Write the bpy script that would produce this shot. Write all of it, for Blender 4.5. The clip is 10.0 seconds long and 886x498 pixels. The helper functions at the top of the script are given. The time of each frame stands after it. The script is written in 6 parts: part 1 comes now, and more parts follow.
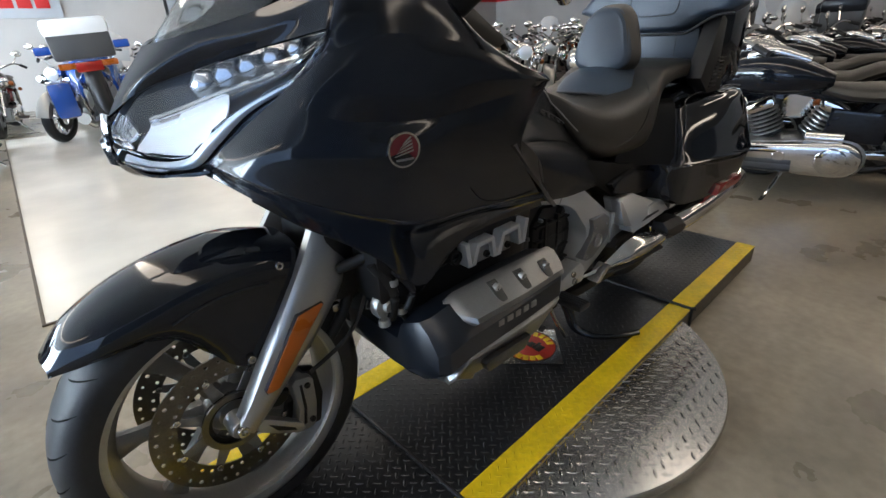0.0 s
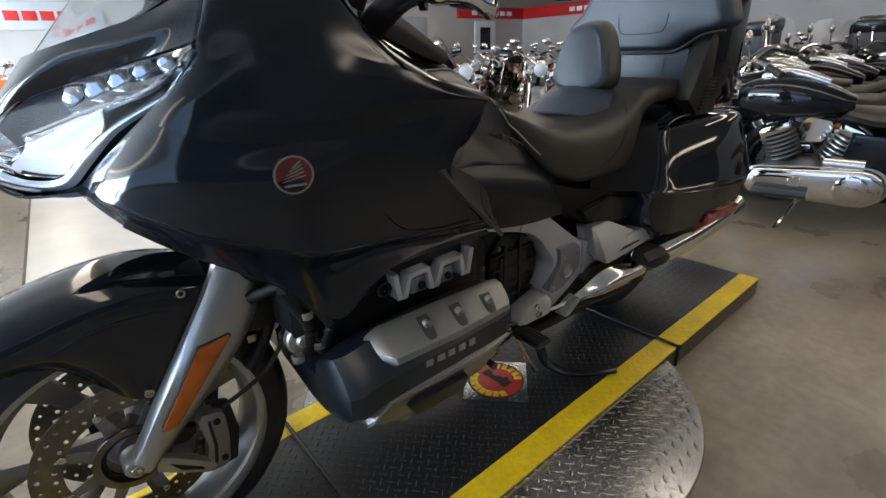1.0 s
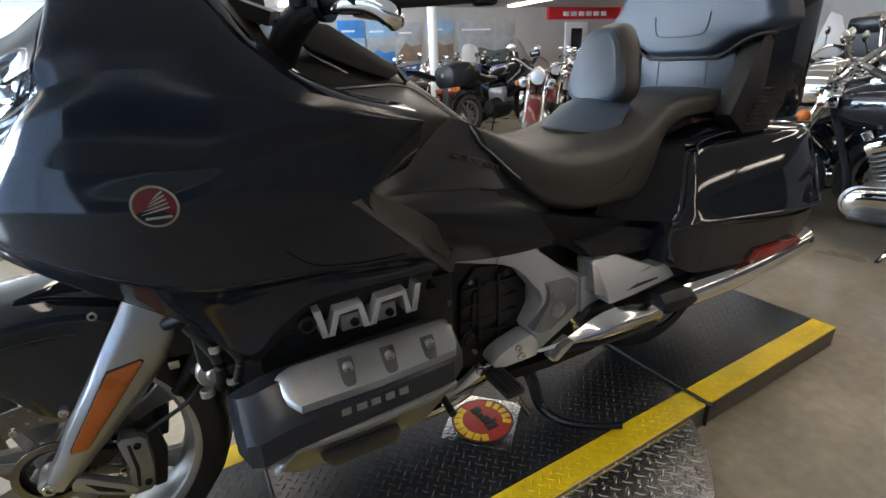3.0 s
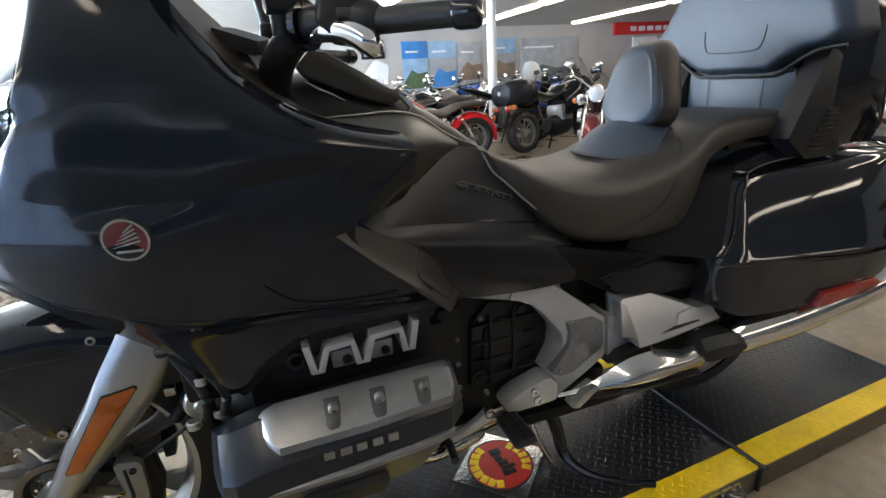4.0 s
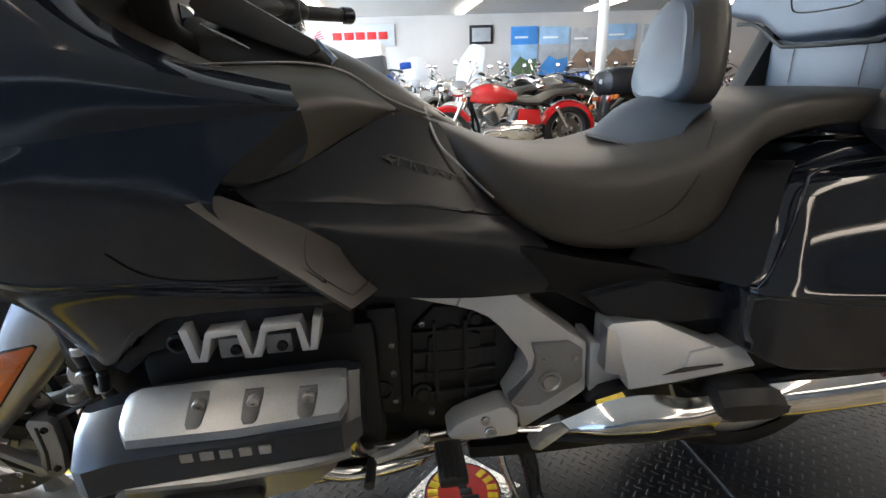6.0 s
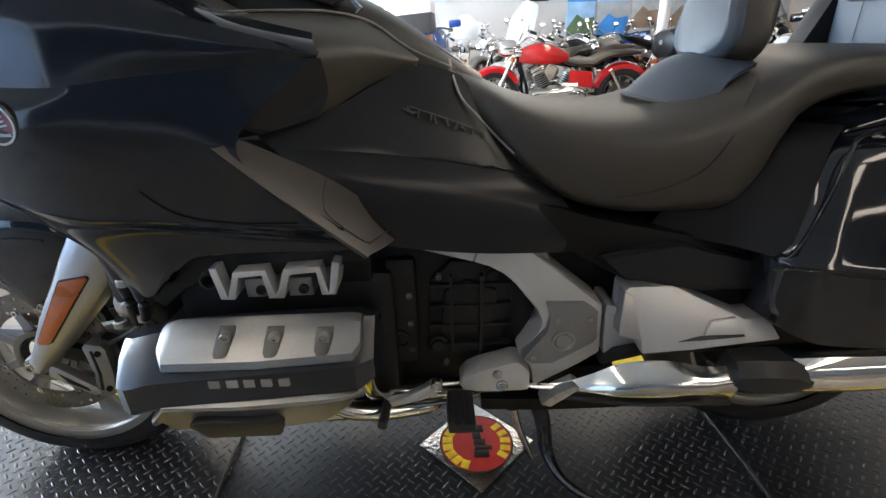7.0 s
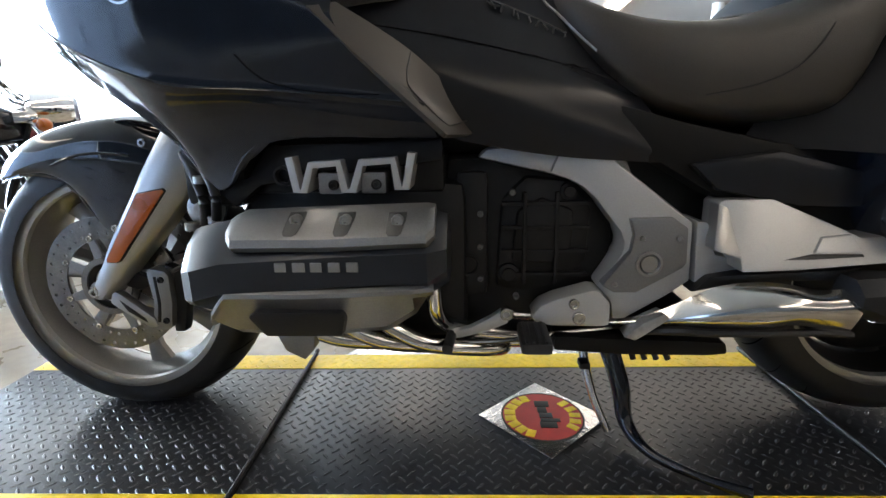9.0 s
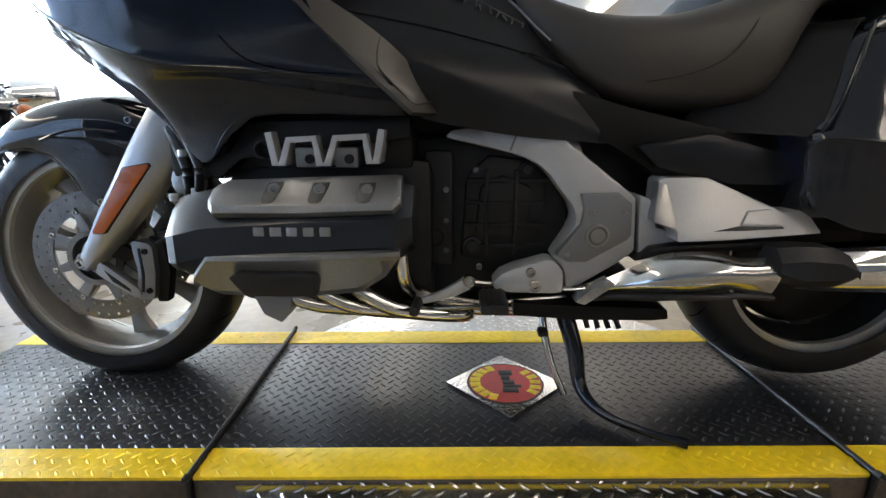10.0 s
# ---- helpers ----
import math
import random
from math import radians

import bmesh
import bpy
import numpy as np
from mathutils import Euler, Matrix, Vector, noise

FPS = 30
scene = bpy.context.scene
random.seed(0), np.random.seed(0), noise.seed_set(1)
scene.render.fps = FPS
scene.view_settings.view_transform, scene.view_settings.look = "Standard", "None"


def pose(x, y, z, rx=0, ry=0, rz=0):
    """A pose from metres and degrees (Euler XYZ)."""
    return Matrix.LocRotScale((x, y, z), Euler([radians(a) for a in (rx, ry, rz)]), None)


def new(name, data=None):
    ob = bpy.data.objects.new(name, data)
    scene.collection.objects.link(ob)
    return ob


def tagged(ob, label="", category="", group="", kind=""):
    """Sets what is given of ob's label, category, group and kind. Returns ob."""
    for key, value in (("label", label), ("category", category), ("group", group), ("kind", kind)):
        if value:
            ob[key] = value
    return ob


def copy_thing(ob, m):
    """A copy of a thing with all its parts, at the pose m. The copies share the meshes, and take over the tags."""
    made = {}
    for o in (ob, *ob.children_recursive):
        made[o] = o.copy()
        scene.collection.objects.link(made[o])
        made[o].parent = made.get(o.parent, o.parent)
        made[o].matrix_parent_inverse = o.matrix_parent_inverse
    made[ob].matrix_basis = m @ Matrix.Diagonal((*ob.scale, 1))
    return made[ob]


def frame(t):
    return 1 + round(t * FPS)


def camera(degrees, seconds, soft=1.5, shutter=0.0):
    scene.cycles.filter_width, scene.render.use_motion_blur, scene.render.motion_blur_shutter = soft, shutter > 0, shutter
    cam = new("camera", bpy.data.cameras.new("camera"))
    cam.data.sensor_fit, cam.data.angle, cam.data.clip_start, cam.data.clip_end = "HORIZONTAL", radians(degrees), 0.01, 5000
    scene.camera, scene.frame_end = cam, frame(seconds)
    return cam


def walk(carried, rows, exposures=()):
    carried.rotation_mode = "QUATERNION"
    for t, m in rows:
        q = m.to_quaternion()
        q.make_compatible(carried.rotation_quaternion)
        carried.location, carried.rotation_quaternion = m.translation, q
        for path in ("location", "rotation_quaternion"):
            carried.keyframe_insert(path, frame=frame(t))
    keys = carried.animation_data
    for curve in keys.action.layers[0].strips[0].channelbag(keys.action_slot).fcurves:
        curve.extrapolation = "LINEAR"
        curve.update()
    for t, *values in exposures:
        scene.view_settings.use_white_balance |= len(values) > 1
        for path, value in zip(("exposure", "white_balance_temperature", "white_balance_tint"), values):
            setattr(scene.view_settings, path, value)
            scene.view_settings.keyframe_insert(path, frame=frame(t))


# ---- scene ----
cam = camera(85.9, 10.0)
METRES = 1.5917
BASE = pose(-0.1611, -0.9001, 1.0457, -24.280, 2.464, -41.658)
ROWS = [
    (0.0, 0.0, 0.0, 0.0, 0.0, 0.0, 0.0),
    (0.5, 0.0552, 0.0225, 0.0072, 2.02, 0.93, -0.87),
    (1.0, 0.1264, 0.0576, 0.0263, 2.83, 1.57, -2.01),
    (1.5, 0.1678, 0.0812, 0.0423, 4.18, 1.94, -2.65),
    (2.0, 0.2116, 0.1052, 0.0531, 5.04, 1.81, -2.71),
    (2.5, 0.2638, 0.125, 0.0672, 9.12, 0.98, -4.39),
    (4.0, 0.3561, 0.2109, 0.1166, 20.0, 2.25, -7.49),
    (4.5, 0.3795, 0.2485, 0.1471, 24.85, 1.92, -9.44),
    (5.0, 0.4213, 0.3005, 0.1544, 27.25, 1.27, -10.94),
    (6.5, 0.4962, 0.4191, 0.157, 34.81, -3.95, -14.78),
    (7.0, 0.5126, 0.4078, 0.1518, 37.62, -6.8, -15.78),
    (7.5, 0.5247, 0.3987, 0.1296, 40.18, -7.34, -15.71),
    (8.0, 0.5257, 0.4079, 0.087, 40.86, -4.87, -16.05),
    (8.5, 0.5145, 0.4279, 0.0092, 42.25, -1.09, -17.38),
    (9.0, 0.5173, 0.4324, -0.0494, 42.68, 1.44, -17.57),
    (9.5, 0.5502, 0.4218, -0.0746, 42.09, 2.33, -17.99),
    (10.0, 0.5725, 0.419, -0.0792, 40.71, 2.19, -18.05),
]
walk(cam, [(t, BASE @ pose(METRES * x, METRES * y, METRES * z, 90 + pitch, roll, yaw)) for t, x, y, z, yaw, pitch, roll in ROWS],
     [(0.0, 0.05), (1.0, 0.13), (2.0, 0.27), (3.0, 0.43), (4.5, 0.63), (7.0, 0.77), (8.5, 0.77), (10.0, 0.72)])

# ---- light ----
FLOOR, CEIL, YC = -0.09, 2.45, 0.07
world = bpy.data.worlds.new("world")
scene.world = world
world.use_nodes = True
wn = world.node_tree.nodes
sky = wn.new("ShaderNodeTexSky")
sky.sky_type, sky.sun_disc, sky.sun_elevation, sky.sun_rotation = "NISHITA", False, radians(40), radians(200)
world.node_tree.links.new(sky.outputs[0], wn["Background"].inputs[0])
wn["Background"].inputs[1].default_value = 0.15


def area(name, m, w, h, power, colour):
    lamp = bpy.data.lights.new(name, "AREA")
    lamp.shape, lamp.size, lamp.size_y, lamp.energy, lamp.color = "RECTANGLE", w, h, power, colour
    ob = new(name, lamp)
    ob.matrix_world = m
    return ob


for y, length, power in ((3.6, 6.0, 260), (9.8, 6.2, 120)):
    area("window_light", pose(-6.25, y, 1.13, 0, -90, 0), 2.3, length, power * length, (0.64, 0.81, 1.0))

# ---- materials ----


def material(name, colour, rough=0.5, metal=0.0, grain=0.0, scale=40.0, bump=0.0, coat=0.0, spec=0.5, stain=0.0, stain_scale=3.0, emit=0.0, transmission=0.0, random_tint=0.0):
    """A surface with fine grain and broad stains in colour and roughness, and a fine relief."""
    m = bpy.data.materials.new(name)
    m.use_nodes = True
    nt, n = m.node_tree, m.node_tree.nodes
    b = n["Principled BSDF"]
    b.inputs["Base Color"].default_value = (*colour, 1)
    b.inputs["Roughness"].default_value = rough
    b.inputs["Metallic"].default_value = metal
    b.inputs["Coat Weight"].default_value = coat
    b.inputs["Coat Roughness"].default_value = 0.03
    b.inputs["Specular IOR Level"].default_value = spec
    b.inputs["Transmission Weight"].default_value = transmission
    if emit:
        b.inputs["Emission Color"].default_value = (*colour, 1)
        b.inputs["Emission Strength"].default_value = emit
    if grain or stain or bump:
        tc = n.new("ShaderNodeTexCoord")
        fine = n.new("ShaderNodeTexNoise")
        fine.inputs["Scale"].default_value = scale
        fine.inputs["Detail"].default_value = 4
        broad = n.new("ShaderNodeTexNoise")
        broad.inputs["Scale"].default_value = stain_scale
        broad.inputs["Detail"].default_value = 5
        for t in (fine, broad):
            nt.links.new(tc.outputs["Object"], t.inputs["Vector"])
        last = None
        for tex, amount in ((fine, grain), (broad, stain)):
            if not amount:
                continue
            r = n.new("ShaderNodeMapRange")
            r.inputs[1].default_value, r.inputs[2].default_value = 0.3, 0.7
            r.inputs[3].default_value, r.inputs[4].default_value = 1 - amount, 1 + amount * 0.6
            nt.links.new(tex.outputs["Fac"], r.inputs[0])
            mul = n.new("ShaderNodeVectorMath")
            mul.operation = "SCALE"
            if last is None:
                mul.inputs[0].default_value = colour
            else:
                nt.links.new(last.outputs[0], mul.inputs[0])
            nt.links.new(r.outputs[0], mul.inputs["Scale"])
            last = mul
        if last is not None:
            nt.links.new(last.outputs[0], b.inputs["Base Color"])
        rr = n.new("ShaderNodeMapRange")
        rr.inputs[1].default_value, rr.inputs[2].default_value = 0.3, 0.7
        rr.inputs[3].default_value, rr.inputs[4].default_value = rough * (1 - 0.5 * max(stain, grain)), min(1, rough * (1 + 0.6 * max(stain, grain)))
        nt.links.new(broad.outputs["Fac"], rr.inputs[0])
        nt.links.new(rr.outputs[0], b.inputs["Roughness"])
        if bump:
            bp = n.new("ShaderNodeBump")
            bp.inputs["Strength"].default_value = 0.5
            bp.inputs["Distance"].default_value = bump
            nt.links.new(fine.outputs["Fac"], bp.inputs["Height"])
            nt.links.new(bp.outputs[0], b.inputs["Normal"])
    return m


M = {}
for key, args in dict(
    black_paint=dict(colour=(0.0072, 0.0090, 0.0132), rough=0.05, spec=0.44, stain=0.15),
    fairing_paint=dict(colour=(0.0072, 0.0092, 0.0138), rough=0.10, spec=0.40, stain=0.12),
    satin_black=dict(colour=(0.0122, 0.0132, 0.0158), rough=0.24, spec=0.2, stain=0.2),
    black_plastic=dict(colour=(0.0125, 0.0125, 0.0135), spec=0.3, rough=0.42, grain=0.2, scale=300, bump=0.0003),
    dark_engine=dict(colour=(0.0058, 0.0060, 0.0068), spec=0.3, rough=0.5, grain=0.3, scale=60, bump=0.0008),
    silver=dict(colour=(0.29, 0.285, 0.275), rough=0.36, metal=0.82, grain=0.08, scale=400, stain=0.1),
    grey_metal=dict(colour=(0.20, 0.20, 0.20), rough=0.4, metal=0.6, grain=0.1, scale=300, stain=0.1),
    deep_black=dict(colour=(0.003, 0.003, 0.0033), rough=0.55, spec=0.2, grain=0.2, scale=200),
    pocket_shade=dict(colour=(0.065, 0.065, 0.063), rough=0.45, metal=0.7, grain=0.1, scale=300),
    chrome=dict(colour=(0.75, 0.75, 0.75), rough=0.06, metal=1.0, stain=0.1),
    steel=dict(colour=(0.45, 0.44, 0.42), rough=0.25, metal=1.0, grain=0.1, scale=200),
    rubber=dict(colour=(0.010, 0.010, 0.011), spec=0.45, rough=0.52, grain=0.25, scale=120, bump=0.0004),
    seat_leather=dict(colour=(0.030, 0.0262, 0.0212), rough=0.42, grain=0.2, scale=500, bump=0.0006),
    blue_leather=dict(colour=(0.028, 0.041, 0.059), rough=0.48, grain=0.12, scale=500, bump=0.0006),
    dark_mark=dict(colour=(0.045, 0.044, 0.042), rough=0.45, stain=0.1),
    knee_vinyl=dict(colour=(0.040, 0.0365, 0.029), rough=0.36, stain=0.1),
    console_vinyl=dict(colour=(0.034, 0.031, 0.026), rough=0.34, stain=0.12),
    # Same as blue_leather at about two thirds of its brightness.
    dark_blue_leather=dict(colour=(0.018, 0.028, 0.043), rough=0.48, grain=0.12, scale=500, bump=0.0006),
    brown_trim=dict(colour=(0.036, 0.031, 0.026), rough=0.36, stain=0.1),
    amber=dict(colour=(0.32, 0.075, 0.004), rough=0.28, stain=0.2, stain_scale=14),
    red_lens=dict(colour=(0.24, 0.012, 0.008), rough=0.12, coat=0.5),
    yellow=dict(colour=(0.78, 0.54, 0.008), rough=0.4, grain=0.12, scale=60, stain=0.2, stain_scale=6),
    deck=dict(colour=(0.0135, 0.015, 0.018), rough=0.34, grain=0.3, scale=80, stain=0.3, stain_scale=5, bump=0.0003),
    tread_steel=dict(colour=(0.55, 0.55, 0.55), rough=0.24, metal=1.0, grain=0.12, scale=90, stain=0.12, stain_scale=3),
    concrete=dict(colour=(0.278, 0.237, 0.177), rough=0.30, grain=0.16, scale=24, stain=0.34, stain_scale=2.6, bump=0.0005),
    white_floor=dict(colour=(0.74, 0.71, 0.64), rough=0.25, stain=0.1, stain_scale=2),
    wall=dict(colour=(0.50, 0.475, 0.45), rough=0.7, grain=0.05, scale=60, stain=0.1, stain_scale=1, bump=0.0005),
    ceiling=dict(colour=(0.62, 0.60, 0.57), rough=0.9, grain=0.1, scale=200, stain=0.06, stain_scale=0.7),
    white=dict(colour=(0.8, 0.8, 0.8), rough=0.4, stain=0.06),
    red=dict(colour=(0.50, 0.010, 0.012), rough=0.2, coat=0.5, stain=0.1),
    sign_red=dict(colour=(0.55, 0.02, 0.02), rough=0.5, stain=0.08),
    blue=dict(colour=(0.012, 0.055, 0.26), rough=0.2, coat=0.5, stain=0.1),
    edge_steel=dict(colour=(0.10, 0.08, 0.06), rough=0.5, metal=0.3, grain=0.3, scale=60, stain=0.4, stain_scale=6),
    foil=dict(colour=(0.62, 0.62, 0.62), rough=0.2, metal=1.0, grain=0.2, scale=90, bump=0.004),
    sticker_red=dict(colour=(0.42, 0.02, 0.015), rough=0.35, stain=0.15, stain_scale=30),
    sign_pale=dict(colour=(0.50, 0.53, 0.56), rough=0.5, stain=0.05),
    sheet_grey=dict(colour=(0.36, 0.38, 0.40), rough=0.5, stain=0.2, stain_scale=4),
    poster_blue=dict(colour=(0.05, 0.25, 0.62), rough=0.4, stain=0.2, stain_scale=3),
    poster_sky=dict(colour=(0.30, 0.48, 0.68), rough=0.4, stain=0.25, stain_scale=3),
    poster_green=dict(colour=(0.10, 0.16, 0.08), rough=0.5, stain=0.3, stain_scale=5),
    poster_brown=dict(colour=(0.24, 0.17, 0.12), rough=0.5, stain=0.3, stain_scale=5),
    poster_dark=dict(colour=(0.13, 0.15, 0.15), rough=0.5, stain=0.3, stain_scale=5),
    maroon=dict(colour=(0.10, 0.012, 0.012), rough=0.2, coat=0.5, stain=0.1),
    green=dict(colour=(0.03, 0.25, 0.05), rough=0.2, coat=0.5, stain=0.1),
    orange=dict(colour=(0.60, 0.13, 0.02), rough=0.25, coat=0.5, stain=0.1),
    cast_alloy=dict(colour=(0.35, 0.35, 0.34), rough=0.35, metal=0.9, grain=0.15, scale=120),
    lamp_glass=dict(colour=(0.55, 0.57, 0.60), rough=0.08, metal=0.4, coat=0.6),
    clear_lens=dict(colour=(0.95, 0.97, 1.0), rough=0.02, transmission=1.0, spec=0.5),
    screen_glass=dict(colour=(0.93, 0.95, 0.96), rough=0.02, transmission=1.0),
    lamp_white=dict(colour=(0.92, 0.94, 0.97), rough=0.3, metal=0.0, coat=0.5, stain=0.08),
    silver_bezel=dict(colour=(0.045, 0.055, 0.075), rough=0.3, spec=0.5, metal=0.3, stain=0.2),
    bright_trim=dict(colour=(0.55, 0.63, 0.74), rough=0.25, metal=0.45, stain=0.1),
    grey_plastic=dict(colour=(0.05, 0.05, 0.052), rough=0.5, grain=0.2, scale=300, bump=0.0003),
    wheel_alloy=dict(colour=(0.25, 0.24, 0.225), rough=0.36, metal=0.6, grain=0.08, scale=300, stain=0.15),
    rotor_steel=dict(colour=(0.17, 0.16, 0.145), rough=0.3, metal=1.0, grain=0.15, scale=250, stain=0.2, stain_scale=20),
    silver_paint=dict(colour=(0.33, 0.325, 0.315), rough=0.32, metal=0.75, coat=0.2, grain=0.06, scale=500, stain=0.1),
    light_silver=dict(colour=(0.42, 0.42, 0.412), rough=0.38, metal=0.5, grain=0.06, scale=400, stain=0.08),
    projector_glass=dict(colour=(0.36, 0.40, 0.46), rough=0.15, metal=0.75),
    dark_reflection_wall=dict(colour=(0.15, 0.16, 0.175), rough=0.6, grain=0.1, scale=60, stain=0.15, stain_scale=1, bump=0.0005),
    rim_alloy=dict(colour=(0.40, 0.39, 0.365), rough=0.36, metal=0.55, grain=0.06, scale=300, stain=0.12),
    dull_chrome=dict(colour=(0.56, 0.55, 0.53), rough=0.14, metal=1.0, stain=0.2, stain_scale=12),
    hazy_screen=dict(colour=(0.85, 0.88, 0.9), rough=0.2, transmission=0.55),
    engine_black=dict(colour=(0.0075, 0.0105, 0.0165), rough=0.31, spec=0.42, grain=0.15, scale=300, stain=0.15, bump=0.0002),
    valve_silver=dict(colour=(0.245, 0.242, 0.238), rough=0.38, metal=0.85, grain=0.1, scale=400, stain=0.15, stain_scale=8),
    groove_black=dict(colour=(0.0015, 0.0015, 0.0015), rough=0.8, spec=0.05),
    badge_red=dict(colour=(0.10, 0.007, 0.016), rough=0.2, coat=0.6, stain=0.1),
    tube=dict(colour=(1.0, 0.87, 0.73), emit=6.2),
).items():
    M[key] = material(key, **args)

# ---- builders ----


def part(name, bm, mat, parent=None, label="", smooth=40):
    me = bpy.data.meshes.new(name)
    bmesh.ops.recalc_face_normals(bm, faces=bm.faces)
    bm.to_mesh(me)
    bm.free()
    me.materials.append(M[mat] if isinstance(mat, str) else mat)
    me.shade_smooth()
    me.set_sharp_from_angle(angle=radians(smooth))
    ob = new(name, me)
    ob.parent = parent
    if label:
        ob["label"] = label
    return ob


def thing(name, label, category, group="", kind="", at=(0, 0, 0)):
    ob = new(name)
    ob.location = at
    ob.empty_display_size = 0.05
    return tagged(ob, label, category, group, kind)


def bevel(bm, width, segments=2, angle=30):
    if width <= 0:
        return bm
    edges = [e for e in bm.edges if len(e.link_faces) == 2 and e.calc_face_angle(0) > radians(angle)]
    bmesh.ops.bevel(bm, geom=edges, offset=width, segments=segments, profile=0.6, affect="EDGES", clamp_overlap=True)
    return bm


def box(x0, x1, y0, y1, z0, z1, r=0.0, bm=None):
    bm2 = bmesh.new()
    bmesh.ops.create_cube(bm2, size=1, matrix=Matrix.LocRotScale(((x0 + x1) / 2, (y0 + y1) / 2, (z0 + z1) / 2), None, (abs(x1 - x0), abs(y1 - y0), abs(z1 - z0))))
    bevel(bm2, r)
    return join(bm, bm2)


def join(bm, other):
    if bm is None:
        return other
    me = bpy.data.meshes.new("scratch")
    other.to_mesh(me)
    other.free()
    bm.from_mesh(me)
    bpy.data.meshes.remove(me)
    return bm


def prism(poly, y0, y1, r=0.004, bm=None, lean=0.0, zref=0.0):
    """A plate with the outline poly of (x, z), from y0 to y1; lean shifts y by lean per metre of height above zref."""
    b = bmesh.new()
    rings = [[b.verts.new((x, y + lean * (z - zref), z)) for x, z in poly] for y in (y0, y1)]
    n = len(poly)
    for k in range(n):
        b.faces.new((rings[0][k], rings[0][(k + 1) % n], rings[1][(k + 1) % n], rings[1][k]))
    b.faces.new(rings[0])
    b.faces.new(rings[1][::-1])
    bmesh.ops.recalc_face_normals(b, faces=b.faces)
    bevel(b, r)
    return join(bm, b)


def slant(bm, slope, x0):
    """Shears a plate sideways along its length."""
    for v in bm.verts:
        v.co.y += slope * (v.co.x - x0)
    return bm


def catmull(points, n, closed=False):
    """n points, evenly stepped in the parameter, on a smooth curve through the given points."""
    p = [Vector(q) for q in points]
    m = len(p)
    out = []
    span = m if closed else m - 1
    for k in range(n):
        u = k / n * span if closed else k / (n - 1) * span
        i = min(int(u), span - 1)
        f = u - i
        get = (lambda j: p[j % m]) if closed else (lambda j: p[max(0, min(m - 1, j))])
        a, b, c, d = get(i - 1), get(i), get(i + 1), get(i + 2)
        out.append(0.5 * ((2 * b) + (c - a) * f + (2 * a - 5 * b + 4 * c - d) * f * f + (3 * b - a - 3 * c + d) * f ** 3))
    return out


def loft(rings, closed=True, caps=True, bm=None):
    b = bmesh.new()
    vs = [[b.verts.new(p) for p in r] for r in rings]
    n = len(rings[0])
    for a, c in zip(vs, vs[1:]):
        for k in range(n if closed else n - 1):
            b.faces.new((a[k], a[(k + 1) % n], c[(k + 1) % n], c[k]))
    if closed and caps:
        b.faces.new(vs[0][::-1])
        b.faces.new(vs[-1])
    return join(bm, b)


def patch(rows, nu=24, nv=20, thick=0.004, bm=None, side=1):
    """A shell through rows of control points, smooth both ways, with thickness; side -1 mirrors it to the far side of the machine."""
    lines = [catmull(r, nu) for r in rows]
    grid = [catmull([l[k] for l in lines], nv) for k in range(nu)]
    if side < 0:
        grid = [[Vector((p.x, 2 * YC - p.y, p.z)) for p in r] for r in grid]
    b = bmesh.new()
    sheets = [[[b.verts.new(p) for p in r] for r in grid]]
    if thick:
        back = []
        for i in range(nu):
            row = []
            for k in range(nv):
                du = grid[min(i + 1, nu - 1)][k] - grid[max(i - 1, 0)][k]
                dv = grid[i][min(k + 1, nv - 1)] - grid[i][max(k - 1, 0)]
                n = du.cross(dv)
                n = n.normalized() if n.length > 1e-9 else Vector((0, 0, 0))
                inward = Vector((0, YC, grid[i][k].z - 0.05)) - Vector((0, grid[i][k].y, grid[i][k].z))
                if n.dot(inward) < 0:
                    n = -n
                row.append(b.verts.new(grid[i][k] + n * thick))
            back.append(row)
        sheets.append(back)
    for vs in sheets:
        for a, c in zip(vs, vs[1:]):
            for k in range(nv - 1):
                b.faces.new((a[k], a[k + 1], c[k + 1], c[k]))
    if thick:
        f, g = sheets
        rim = [(i, 0) for i in range(nu)] + [(nu - 1, k) for k in range(1, nv)] + [(i, nv - 1) for i in range(nu - 2, -1, -1)] + [(0, k) for k in range(nv - 2, 0, -1)]
        for (i, k), (m, q) in zip(rim, rim[1:] + rim[:1]):
            b.faces.new((f[i][k], f[m][q], g[m][q], g[i][k]))
    bmesh.ops.recalc_face_normals(b, faces=b.faces)
    return join(bm, b)


def tube(points, radius, n=None, seg=10, bm=None, flat=1.0):
    """A round bar along a smooth path; radius a number or one per given point."""
    m = len(points)
    n = n or max(2, (m - 1) * 6 + 1)
    path = catmull(points, n) if m > 2 else [Vector(points[0]).lerp(Vector(points[1]), k / (n - 1)) for k in range(n)]
    radii = [radius] * n if not isinstance(radius, (list, tuple)) else [float(np.interp(k / (n - 1) * (m - 1), range(m), radius)) for k in range(n)]
    rings = []
    up = Vector((0, 0, 1))
    for k, p in enumerate(path):
        d = (path[min(k + 1, n - 1)] - path[max(k - 1, 0)]).normalized()
        side = d.cross(up)
        side = side.normalized() if side.length > 0.05 else Vector((1, 0, 0))
        top = side.cross(d).normalized()
        rings.append([p + radii[k] * (math.cos(a) * side + flat * math.sin(a) * top) for a in (2 * math.pi * j / seg for j in range(seg))])
    return loft(rings, bm=bm)


